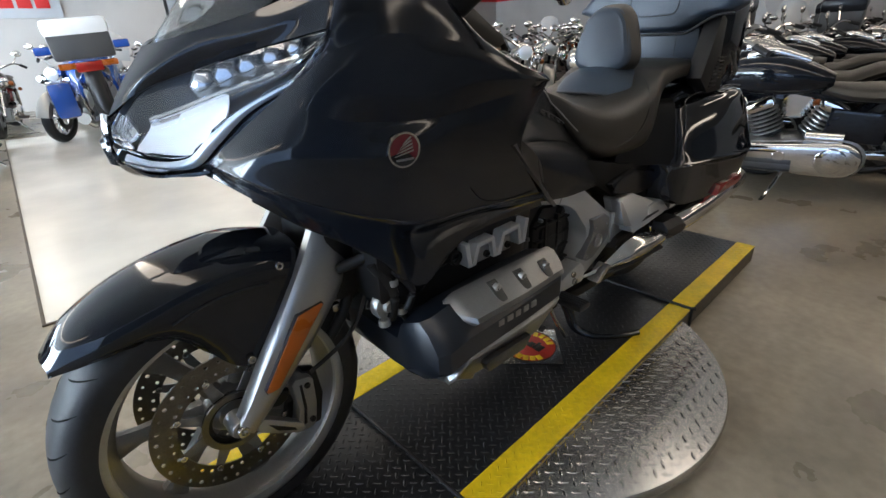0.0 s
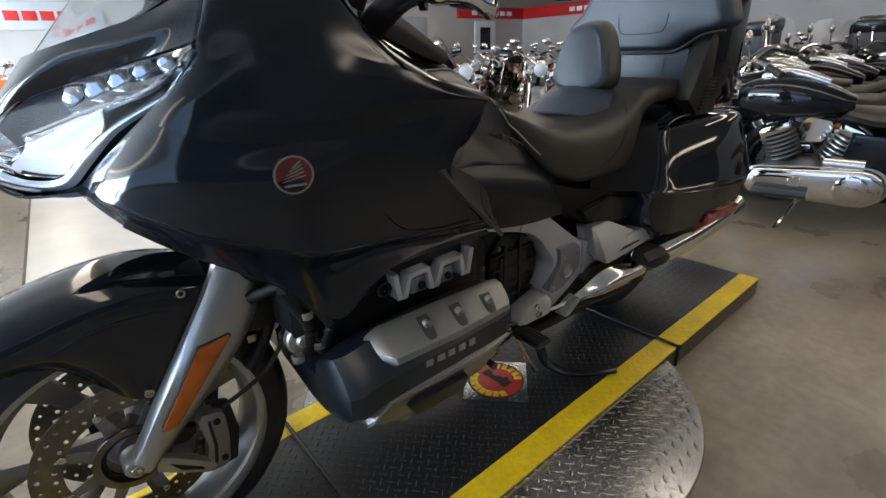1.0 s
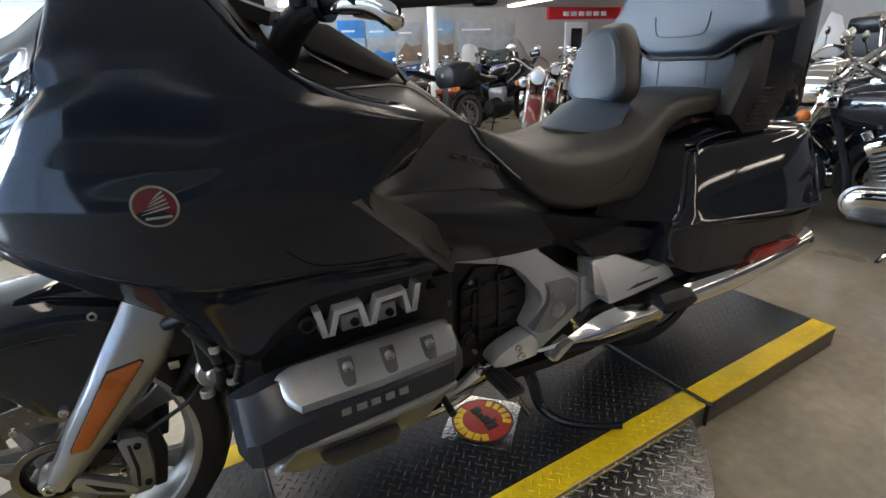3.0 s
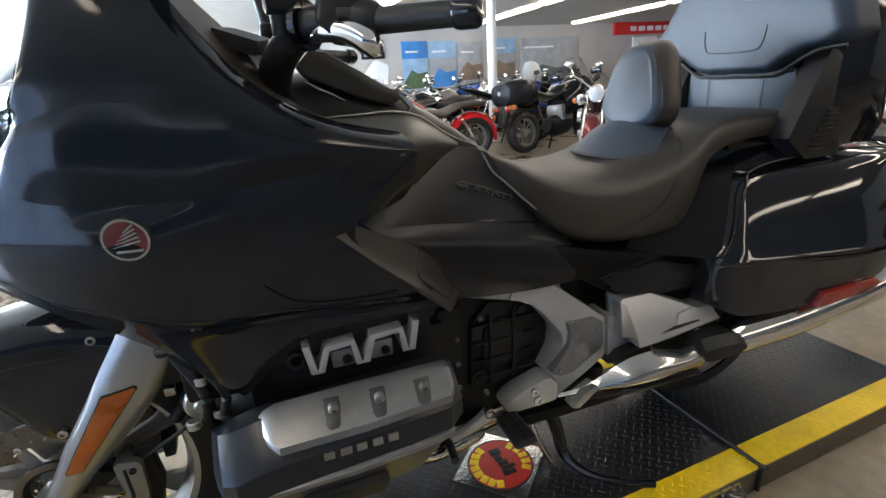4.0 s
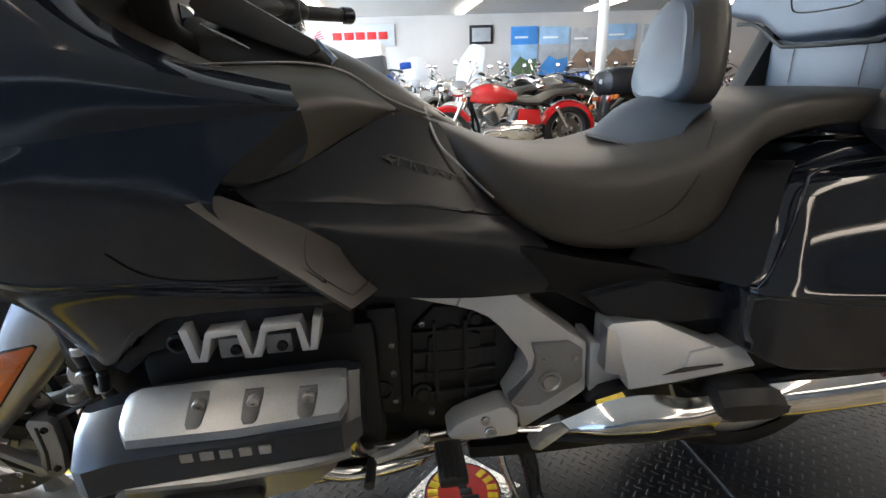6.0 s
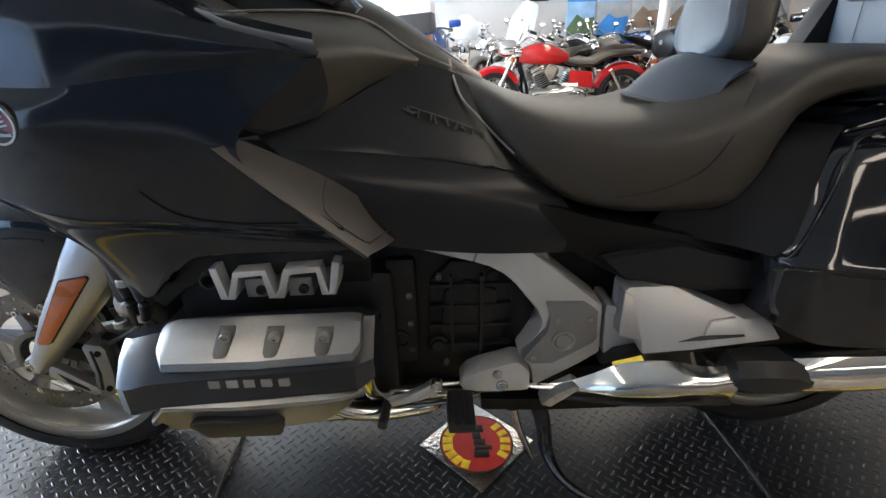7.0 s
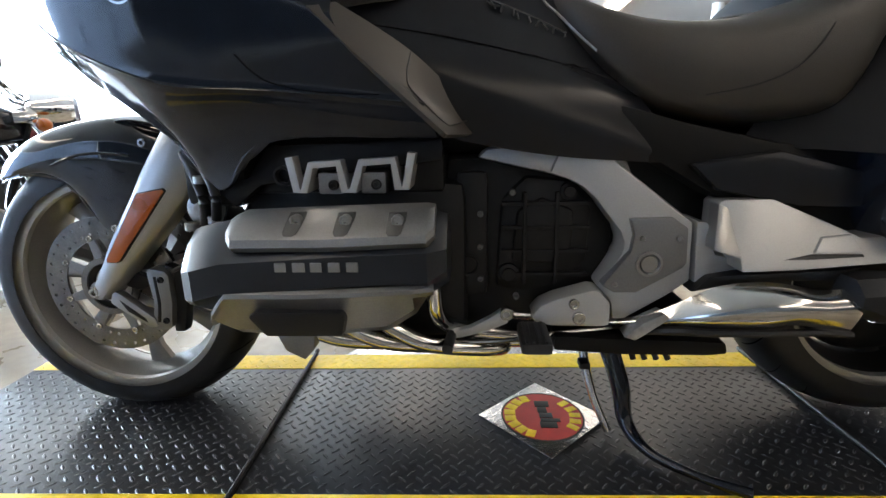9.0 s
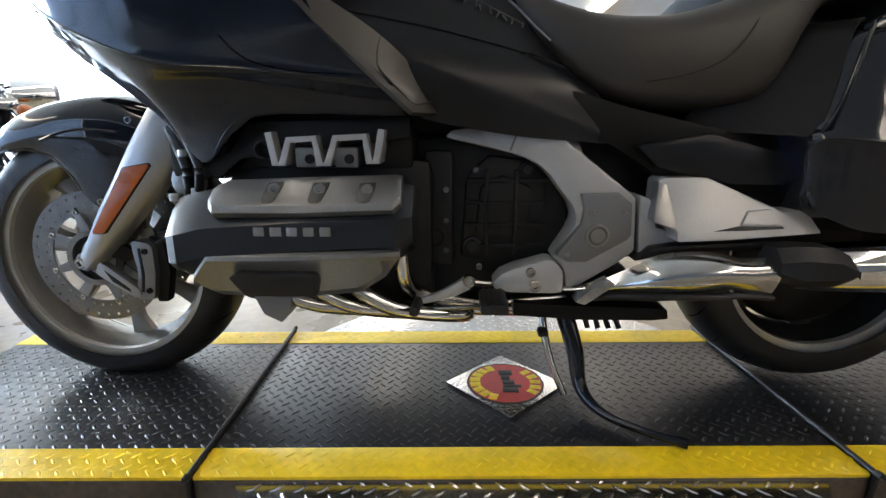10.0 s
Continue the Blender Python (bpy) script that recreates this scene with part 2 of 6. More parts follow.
def lathe(profile, centre, axis="y", seg=48, bm=None):
    """Turns a profile of (radius, offset along the axis) round an axis through centre; a closed ring section."""
    c = Vector(centre)
    e = {"x": (Vector((0, 1, 0)), Vector((0, 0, 1)), Vector((1, 0, 0))), "y": (Vector((1, 0, 0)), Vector((0, 0, 1)), Vector((0, 1, 0))), "z": (Vector((1, 0, 0)), Vector((0, 1, 0)), Vector((0, 0, 1)))}[axis]
    rings = []
    for k in range(seg):
        a = 2 * math.pi * k / seg
        d = math.cos(a) * e[0] + math.sin(a) * e[1]
        rings.append([c + r * d + o * e[2] for r, o in profile])
    b = bmesh.new()
    vs = [[b.verts.new(p) for p in r] for r in rings]
    n = len(profile)
    for k in range(seg):
        a, q = vs[k], vs[(k + 1) % seg]
        for j in range(n):
            if profile[j][0] < 1e-6 and profile[(j + 1) % n][0] < 1e-6:
                continue
            b.faces.new((a[j], a[(j + 1) % n], q[(j + 1) % n], q[j]))
    bmesh.ops.remove_doubles(b, verts=b.verts, dist=1e-5)
    bmesh.ops.dissolve_degenerate(b, edges=b.edges, dist=1e-6)
    return join(bm, b)


# ---- room ----
X0, X1, Y0, Y1 = -6.0, 15.0, -7.0, 13.0


def wall(name, bm, label, mat="wall"):
    return tagged(part(name, bm, mat), label, "wall", kind="structure")


floor = tagged(part("floor", box(X0, X1, Y0, Y1, FLOOR - 0.1, FLOOR), "concrete"), "tan sealed concrete showroom floor with stains", "floor", kind="structure")
wall("wall_north", box(X0, X1, Y1, Y1 + 0.2, FLOOR, CEIL), "pale painted showroom back wall with displays")
# Unseen wall, made dark so the fairing reflects black and bounce light drops.
wall("wall_south", box(0.3, X1, Y0 - 0.2, Y0, FLOOR, CEIL), "unseen showroom wall, dark to keep the reflections black", "dark_reflection_wall")
# The window opening above this sill is added, unseen, for bluish fairing reflections.
wall("wall_south_sill", box(X0, 0.3, Y0 - 0.2, Y0, FLOOR, FLOOR + 0.15), "low wall under unseen front windows added for reflections")
wall("wall_east", box(X1, X1 + 0.2, Y0, Y1, FLOOR, CEIL), "plain painted showroom wall")
ceiling = tagged(part("ceiling", box(X0, X1, Y0, Y1, CEIL, CEIL + 0.1), "ceiling"), "off-white textured showroom ceiling", "ceiling", kind="structure")
wall("wall_west", box(X0 - 0.2, X0, Y0, Y1, FLOOR, FLOOR + 0.15), "low wall under the showroom windows")
for k in range(5):
    for j in range(0 if k == 2 else 1, 5):
        lamp = part("ceiling_light", box(-3.9 + 3.4 * k, -3.7 + 3.4 * k, -6 + 3.72 * j, -2.5 + 3.72 * j, CEIL - 0.06, CEIL - 0.001, 0.01), "tube")
        tagged(lamp, "long lit fluorescent strip light on the ceiling", "light", "ceiling strip lights")
for x in (3.9, 7.6):
    lamp = part("ceiling_light", box(x, x + 3.3, -4.8, -4.55, CEIL - 0.06, CEIL - 0.001, 0.01), "tube")
    tagged(lamp, "long lit fluorescent strip light on the ceiling", "light", "ceiling strip lights")
tagged(part("white_floor_panel", box(-0.33, 2.2, 1.72, 8.5, FLOOR, FLOOR + 0.006), "white_floor"), "glossy white floor panel", "floor", kind="structure")
for q in ((-0.345, -0.33, 1.705, 8.5), (-0.33, 2.2, 1.705, 1.72)):
    tagged(part("floor_trim", box(*q, FLOOR, FLOOR + 0.009, 0.002), "edge_steel"), "narrow dark edging strip of the floor panel", "trim", kind="structure")

# ---- lift platform ----
TURN_P = pose(0.99, -0.013, 0, 0, 0, 2.3)


def tread(x0, x1, y0, y1, pitch, size, z, keep=None):
    """Raised lozenge bars in a woven pattern, low and rounded; one joined mesh."""
    verts, faces = [], []
    step = pitch * math.sqrt(.5)
    nx, ny = int((x1 - x0) / step), int((y1 - y0) / step)
    for i in range(nx):
        for j in range(ny):
            if (i + j) % 2:
                continue
            cx, cy = x0 + (i + .5) * step, y0 + (j + .5) * step
            if keep and not keep(cx, cy):
                continue
            a = radians(45 if i % 2 else -45)
            ca, sa = math.cos(a), math.sin(a)
            n = len(verts)
            for u, v, h in ((-1, 0, 0), (-.45, -.27, 0), (.45, -.27, 0), (1, 0, 0), (.45, .27, 0), (-.45, .27, 0), (-.62, 0, 1), (-.35, -.1, 1), (.35, -.1, 1), (.62, 0, 1), (.35, .1, 1), (-.35, .1, 1)):
                verts.append((cx + size * (u * ca - v * sa), cy + size * (u * sa + v * ca), z + h * size * .11))
            for k in range(6):
                m = (k + 1) % 6
                faces.append((n + k, n + m, n + 6 + m, n + 6 + k))
            faces.append(tuple(n + 6 + k for k in range(6)))
    me = bpy.data.meshes.new("tread")
    me.from_pydata(verts, [], faces)
    b = bmesh.new()
    b.from_mesh(me)
    bpy.data.meshes.remove(me)
    return b


lift = thing("lift_platform", "low black tread-plate display platform with yellow edges", "platform")
lift.matrix_world = TURN_P
for name, x0, x1 in (("front_deck", -1.42, -.625), ("middle_deck", -.615, .625), ("rear_deck", .635, 1.45)):
    part(name, box(x0, x1, -.316, .316, -.09, 0, .003), "deck", lift, "black painted tread-plate deck section")
    for y in (-1, 1):
        part("edge_strip", box(x0, x1, y * .238, y * .320, -.006, .0015, .001), "yellow", lift, "worn yellow painted edge strip")
        part("edge_face", box(x0, x1, y * .316, y * .3195, -.082, -.007, .001), "edge_steel", lift, "scuffed dark steel side of the platform")
tagged(part("tread_pattern", tread(-1.41, 1.44, -.24, .24, .0235, .0118, .0), "deck", lift, "raised black tread lozenges", 20), kind="stuff")
for y0, y1 in ((-.318, -.241), (.241, .318)):
    tagged(part("edge_tread", tread(-1.41, 1.44, y0, y1, .0235, .0115, .0012), "yellow", lift, "raised lozenges under yellow paint", 20), kind="stuff")
for x in (-.62, .63):
    strip = part("joint_strip", tube([(x, .323, -.06), (x, .323, .004), (x, .31, .006), (x, 0, .006), (x, -.31, .006), (x, -.324, .004), (x - .004, -.326, -.075)], .0055, 60, 8), "rubber", lift, "black rubber cord across the platform joint")
disc = tagged(part("turntable_disc", lathe([(0, -.045), (.632, -.045), (.640, -.041), (.642, -.020), (.638, -.013), (0, -.012)], (.995, 0, 0), "z", 120), "tread_steel"), "round bright steel tread-plate turntable round the platform", "turntable")
tagged(part("disc_tread", tread(.345, 1.645, -.65, .65, .030, .0152, -.0125, lambda x, y: .012 < math.hypot(x - .995, y) < .622), "tread_steel", disc, "raised steel tread lozenges", 20), kind="stuff")
part("pedestal", lathe([(0, FLOOR), (.60, FLOOR), (.60, -.045), (0, -.045)], (.995, 0, 0), "z", 96), "edge_steel", disc, "dark steel base ring under the turntable")
emblem = thing("floor_emblem", "square foil plate with a round red and yellow sticker", "sign")
emblem.matrix_world = pose(.987, -.015, .0065, 0, 0, 0)
plate = box(-.1035, .1035, -.1035, .1035, -.003, .001, .001)
bmesh.ops.rotate(plate, cent=(0, 0, 0), matrix=Matrix.Rotation(radians(45), 3, "Z"), verts=plate.verts)
part("foil_plate", plate, "foil", emblem, "crinkled bright foil square")
part("sticker_rim", lathe([(.090, .001), (.094, .001), (.094, .0022), (.090, .0022)], (0, 0, 0), "z", 48), "black_plastic", emblem, "thin black rim of the sticker")
part("red_disc", lathe([(0, .001), (.0905, .001), (.0905, .002), (0, .002)], (0, 0, 0), "z", 48), "sticker_red", emblem, "red round sticker")
for k, deg in enumerate((118, 136, 154, 172, 190, 208, 226, 244, 42, 22, 3, -16, -34)):
    w = .0098 if k < 8 else .0082
    bar = part("sticker_bar", box(-w, w, -.0125, .0125, .0015, .0032, .002), "yellow", emblem, "yellow lettering bar")
    bar.matrix_local = pose(.074 * math.cos(radians(deg)), .074 * math.sin(radians(deg)), 0, 0, 0, deg - 90 + (6 if k % 2 else -5))
for x, y, w, h in ((.004, .046, .034, .024), (.002, .022, .022, .022), (.008, .0, .030, .020), (.016, -.018, .044, .012), (.010, -.036, .038, .022)):
    shape = box(x - w / 2, x + w / 2, y - h / 2, y + h / 2, .0015, .0034, .0008)
    part("sticker_shape", shape, "black_plastic", emblem)

# ---- motorcycle ----
bike = thing("touring_motorcycle", "large black touring motorcycle with silver engine covers", "motorcycle", at=(0, YC, 0))


def bpart(name, bm, mat, label="", parent=None, smooth=40):
    ob = part(name, bm, mat, parent or bike, label, smooth)
    if parent is None:
        ob.location = -bike.location
    return ob


def mirrored(points):
    return [(x, 2 * YC - y, z) for x, y, z in points]


def both(y0, y1):
    """The two sides of the machine for a plate from y0 to y1."""
    return ((y0, y1), (2 * YC - y1, 2 * YC - y0))


def rounded(x, zb, zt, half, n=28, p=0.55, q=0.55):
    """A rounded section across the machine at x, from zb to zt."""
    ring = []
    for k in range(n):
        a = 2 * math.pi * k / n
        c, s = math.cos(a), math.sin(a)
        ring.append((x, YC + half * math.copysign(abs(c) ** p, c), (zb + zt) / 2 + (zt - zb) / 2 * math.copysign(abs(s) ** q, s)))
    return ring


def smooth_loft(stations, steps=4, n=28, p=0.55, q=0.55):
    """Rounded sections along x through stations (x, bottom, top, half width), smoothly blended."""
    m = len(stations)
    count = (m - 1) * steps + 1
    a = catmull([s[:3] for s in stations], count)
    b = catmull([(s[3], 0, 0) for s in stations], count)
    return loft([rounded(u.x, u.y, u.z, max(w.x, 0.004), n, p, q) for u, w in zip(a, b)])


def bolt(x, y, z, r=0.007, depth=0.006, axis="y", bm=None):
    """A socket-headed bolt that faces the -y side."""
    return lathe([(0, -depth * 0.4), (r * 0.45, -depth * 0.4), (r * 0.5, -depth), (r * 0.9, -depth), (r, -depth * 0.8), (r, depth), (0, depth)], (x, y, z), axis, 14, bm)


def fyy(y, side):
    return y if side > 0 else 2 * YC - y


# fairing, in three shells that meet in the creases
ROW_A = [(.228, -.209, 1.06), (.265, -.2, 1.16), (.31, -.19, 1.27), (.37, -.19, 1.28), (.43, -.20, 1.17), (.50, -.195, 1.075), (.60, -.185, 1.01), (.735, -.17, .972)]
ROW_B = [(.202, -.196, 1.018), (.228, -.223, 1.032), (.30, -.239, 1.050), (.40, -.247, 1.044), (.50, -.25, 1.02), (.62, -.242, .986), (.752, -.221, .947)]
ROW_C = [(.150, -.157, .966), (.170, -.203, .951), (.24, -.232, .926), (.385, -.253, .914), (.50, -.253, .924), (.638, -.243, .934), (.748, -.22, .940)]
ROW_D = [(.083, -.09, .898), (.110, -.172, .888), (.185, -.222, .872), (.316, -.257, .86), (.45, -.257, .845), (.55, -.254, .835), (.625, -.251, .824)]
ROW_E = [(.058, -.058, .868), (.090, -.158, .842), (.18, -.209, .79), (.27, -.234, .752), (.36, -.243, .722), (.47, -.242, .715), (.60, -.237, .704), (.757, -.226, .688)]
ROW_G = [(.054, -.048, .860), (.092, -.146, .830), (.172, -.184, .769), (.258, -.205, .727), (.34, -.212, .685), (.46, -.215, .680), (.60, -.213, .675), (.765, -.204, .660)]
ROW_F = [(.05, -.046, .852), (.092, -.143, .813), (.16, -.155, .753), (.235, -.161, .698), (.31, -.165, .636), (.362, -.172, .572), (.405, -.188, .562), (.50, -.205, .640), (.775, -.198, .640)]
LENS_TOP = [(-.024, .034, .948), (.014, .03, .984), (.09, -.03, 1.012), (.155, -.095, 1.034), (.20, -.15, 1.048), (.23, -.206, 1.058)]
LENS_LOW = [(-.030, .029, .892), (.0, .002, .880), (.040, -.036, .882), (.086, -.08, .931), (.13, -.12, .958), (.181, -.168, .993), (.226, -.206, 1.052)]
TRIM_TOP = [(-.037, .038, .888), (-.004, .004, .874), (.036, -.035, .878), (.07, -.066, .914), (.117, -.109, .955), (.18, -.168, .992)]
TRIM_LOW = [(-.040, .040, .868), (-.004, .004, .858), (.044, -.041, .862), (.078, -.073, .898), (.122, -.115, .946), (.184, -.172, .986)]


def inset(points, depth, drop=0.0):
    """The same line moved into the machine, away from its front corner."""
    return [(x + .68 * depth, y + .73 * depth, z - drop) for x, y, z in points]


for side in (1, -1):
    bpart("upper_cowl", patch([ROW_A, [((a + c) / 2, (b + d) / 2 - .012, (e + f) / 2) for (a, b, e), (c, d, f) in zip(catmull(ROW_A, 9), catmull(ROW_B, 9))], ROW_B], 40, 16, .004, side=side), "fairing_paint", "glossy black upper cowl")
    bpart("wing_panel", patch([ROW_B, [((a + c) / 2, (b + d) / 2 - .004, (e + f) / 2) for (a, b, e), (c, d, f) in zip(catmull(ROW_B, 9), catmull(ROW_C, 9))], ROW_C], 40, 10, .004, side=side), "fairing_paint", "glossy black wing-shaped fairing panel")
    bpart("side_fairing", patch([ROW_C, ROW_D, [tuple(Vector(a).lerp(Vector(b), .86)) for a, b in zip(catmull(ROW_D, 9), catmull(ROW_E, 9))], ROW_E, ROW_G, ROW_F], 56, 44, .004, side=side), "fairing_paint", "glossy black side fairing, undercut at the bottom")
    bpart("fairing_seam", tube([(.475, fyy(-.2490, side), .768), (.50, fyy(-.2452, side), .741), (.532, fyy(-.2425, side), .724), (.60, fyy(-.2385, side), .711), (.69, fyy(-.2345, side), .706)], .0011, 40, 6), "groove_black", "dark panel gap in the side fairing")
    bpart("fairing_hem", tube([(x, y + .006 if side > 0 else 2 * YC - y - .006, z + .003) for x, y, z in ROW_F[1:]], .006, 60, 10), "fairing_paint", "rounded glossy hem along the fairing edge")
    middle = [tuple((Vector(a) + Vector(b)) / 2 + Vector((-.017, -.018, -.008))) for a, b in zip(catmull(LENS_TOP, 8), catmull(LENS_LOW, 8))]
    headlight = bpart("headlight", patch([LENS_TOP, middle, LENS_LOW], 36, 14, .003, side=side), "clear_lens", "large clear swept-back headlight")
    headlight.visible_shadow = False
    part("bezel", patch([inset(LENS_TOP, .006), inset(middle, .058), inset(LENS_LOW, .010)], 30, 12, .003, side=side), "silver_bezel", headlight, "dark reflective headlight housing")
    bar = [(.0, .012, .936), (.028, -.018, .946), (.10, -.086, .977), (.163, -.145, 1.002), (.21, -.19, 1.038)]
    part("light_bar", patch([inset(bar, .012, -.006), inset(bar, .008), inset(bar, .018, .006)], 30, 6, .004, side=side), "chrome", headlight, "bright chrome bar across the headlight")
    part("reflector", patch([inset(bar[:3], .014, .004), [tuple((Vector(a) + Vector(b)) / 2 + Vector((.006, .006, 0))) for a, b in zip(inset(bar[:3], .014), inset([LENS_LOW[0], LENS_LOW[2], LENS_LOW[3]], .012))], inset([LENS_LOW[0], LENS_LOW[2], LENS_LOW[3]], .010)], 16, 8, .003, side=side), "lamp_white", headlight, "bright pale lower reflector in the headlight")
    for k in range(5):
        c = Vector((.085, -.045, .988)).lerp(Vector((.196, -.158, 1.034)), k / 4)
        if side < 0:
            c.y = 2 * YC - c.y
        r = .026 - .0028 * k
        cell = part("projector", lathe([(0, -.012), (r * .6, -.010), (r, .0), (r * 1.05, .02), (0, .02)], (0, 0, 0), "y", 6), "projector_glass", headlight, "faceted projector cell")
        cell.matrix_local = Matrix.Translation(c) @ Matrix.Rotation(radians(-42 if side > 0 else 222), 4, "Z")
    bpart("headlight_trim", patch([TRIM_TOP, [tuple((Vector(a) + Vector(b)) / 2 + Vector((-.005, -.005, 0))) for a, b in zip(TRIM_TOP, TRIM_LOW)], TRIM_LOW], 30, 8, .004, side=side), "bright_trim", "pale silver running-light trim under the headlight")
    bpart("trim_backing", patch([inset(LENS_LOW[:6], .006), inset(TRIM_TOP, .012), inset(TRIM_LOW, .010), inset([(x + .012, y - .01, z - .014) for x, y, z in TRIM_LOW], .008)], 24, 8, .004, side=side), "black_paint")
    bpart("top_cowl", patch([[(.035, .07, 1.05), (.06, .0, 1.058), (.105, -.06, 1.072), (.20, -.13, 1.105), (.27, -.17, 1.15)],
                             [(-.01, .07, .995), (.022, .01, 1.014), (.09, -.055, 1.045), (.175, -.14, 1.07), (.252, -.192, 1.11)],
                             [(-.043, .07, .945), (.008, .026, .984), (.086, -.034, 1.013), (.15, -.099, 1.036), (.228, -.207, 1.062)]], 28, 12, .004, side=side), "black_paint", "glossy black nose cowl")
    bpart("windscreen", patch([[(.43, .07, 1.50), (.435, -.03, 1.485), (.45, -.10, 1.43), (.45, -.15, 1.34)],
                               [(.22, .07, 1.25), (.24, -.02, 1.25), (.29, -.105, 1.24), (.34, -.16, 1.24)],
                               [(.035, .07, 1.037), (.085, .0, 1.053), (.16, -.085, 1.085), (.27, -.165, 1.15)]], 20, 20, .004, side=side), "screen_glass", "clear tall windscreen")
    bpart("cockpit_panel", patch([[(.365, -.187, 1.235), (.435, -.197, 1.16), (.505, -.19, 1.072), (.60, -.176, 1.006), (.74, -.147, .972)],
                                  [(.42, -.10, 1.22), (.50, -.11, 1.13), (.55, -.10, 1.05), (.64, -.09, .995), (.76, -.09, .965)]], 24, 6, .004, side=side), "brown_trim", "satin dark cockpit side panel")
    trim = bpart("side_trim", patch([[(.634, -.243, .836), (.728, -.214, .778), (.795, -.182, .718), (.853, -.122, .650)],
                                     [(.604, -.254, .830), (.688, -.236, .765), (.757, -.215, .704), (.826, -.178, .644)],
                                     [(.595, -.258, .830), (.652, -.251, .772), (.722, -.242, .708), (.792, -.232, .644)]], 16, 10, .008, side=side), "brown_trim", "satin dark grey diagonal trim panel")
    part("trim_seam", tube([(.738, fyy(-.2095, side), .770), (.732, fyy(-.2185, side), .745), (.732, fyy(-.2225, side), .731), (.736, fyy(-.2262, side), .716), (.760, fyy(-.2225, side), .690), (.789, fyy(-.2125, side), .661), (.801, fyy(-.2005, side), .659), (.832, fyy(-.160, side), .668)], .0014, 30, 6), "rubber", trim)
    bpart("wing_end", patch([[(.56, -.238, .922), (.66, -.228, .930), (.752, -.214, .939)],
                             [(.56, -.235, .88), (.66, -.216, .885), (.752, -.190, .892)],
                             [(.55, -.234, .83), (.64, -.21, .836), (.730, -.176, .855)]], 14, 10, .004, side=side), "fairing_paint", "glossy black panel behind the wing tip")
    bpart("tank_panel", patch([[(.63, -.192, .845), (.74, -.156, .862), (.81, -.112, .893), (.88, -.072, .922), (.955, -.055, .90)],
                               [(.65, -.200, .825), (.78, -.166, .812), (.90, -.132, .79), (1.0, -.108, .765), (1.09, -.085, .733)],
                               [(.66, -.203, .815), (.79, -.168, .797), (.91, -.138, .774), (1.01, -.114, .75), (1.10, -.09, .725)]], 24, 10, .005, side=side), "satin_black", "satin black upper tank panel")
    bpart("lower_tank_panel", patch([[(.66, -.200, .816), (.79, -.164, .798), (.91, -.134, .775), (1.01, -.11, .751), (1.10, -.086, .726)],
                               [(.70, -.206, .775), (.81, -.182, .752), (.93, -.156, .728), (1.04, -.13, .706), (1.14, -.102, .68)],
                               [(.79, -.186, .70), (.89, -.172, .675), (.99, -.155, .652), (1.09, -.135, .63), (1.20, -.112, .598)],
                               [(.80, -.165, .635), (.90, -.155, .615), (1.0, -.142, .60), (1.12, -.125, .59), (1.24, -.105, .58)]], 24, 20, .005, side=side), "satin_black", "satin black lower tank side panel")
    bpart("knee_pad", patch([[(.60, -.14, 1.0), (.68, -.13, 1.0), (.75, -.09, .998), (.81, -.066, .982), (.884, -.068, .929)],
                             [(.60, -.185, .955), (.69, -.182, .962), (.76, -.155, .96), (.815, -.115, .95), (.883, -.072, .927)],
                             [(.61, -.198, .90), (.70, -.192, .905), (.76, -.164, .915), (.82, -.118, .925), (.882, -.074, .924)],
                             [(.63, -.192, .846), (.70, -.174, .85), (.75, -.153, .866), (.81, -.112, .896), (.878, -.073, .922)]], 20, 16, .006, side=side), "knee_vinyl", "soft satin knee pad on the tank")
    # Highlight of the glossy black tank edge, drawn as a silver line.
    bpart("tank_edge_highlight", tube([(.60, fyy(-.142, side), 1.004), (.68, fyy(-.132, side), 1.004), (.75, fyy(-.092, side), 1.002), (.81, fyy(-.066, side), .986), (.87, fyy(-.064, side), .945), (.945, fyy(-.056, side), .912)], [.0014, .0017, .0019, .0018, .0015, .0012], 40, 8), "silver", "thin silver line for the highlight on the tank edge")
    bpart("under_seat_cover", prism([(1.08, .69), (1.2, .655), (1.35, .62), (1.52, .60), (1.56, .55), (1.54, .42), (1.43, .455), (1.26, .525), (1.16, .585), (1.05, .60)], *both(-.125, -.03)[side < 0], .012), "deep_black", "matt black cover under the seat")
    bpart("inner_arm", prism([(1.20, .585), (1.345, .607), (1.47, .575), (1.59, .54), (1.52, .507), (1.39, .509), (1.25, .54)], *both(-.15, -.10)[side < 0], .014), "satin_black", "satin black frame arm under the seat")

# chin between the headlights
bpart("chin", patch([[(-.04, .0, .874), (-.05, .035, .878), (-.054, .07, .879), (-.05, .105, .878), (-.04, .14, .874)],
                     [(-.015, -.03, .858), (-.03, .02, .855), (-.034, .07, .854), (-.03, .12, .855), (-.015, .17, .858)],
                     [(.05, -.085, .862), (.03, .0, .85), (.02, .07, .846), (.03, .14, .85), (.05, .225, .862)]], 20, 10, .004), "black_paint", "black chin under the headlights")
bpart("nose", patch([[(-.046, .05, .95), (-.052, .07, .953), (-.046, .09, .95)], [(-.054, .045, .915), (-.06, .07, .916), (-.054, .095, .915)], [(-.046, .045, .87), (-.055, .07, .872), (-.046, .095, .87)]], 8, 8, .006), "black_paint")

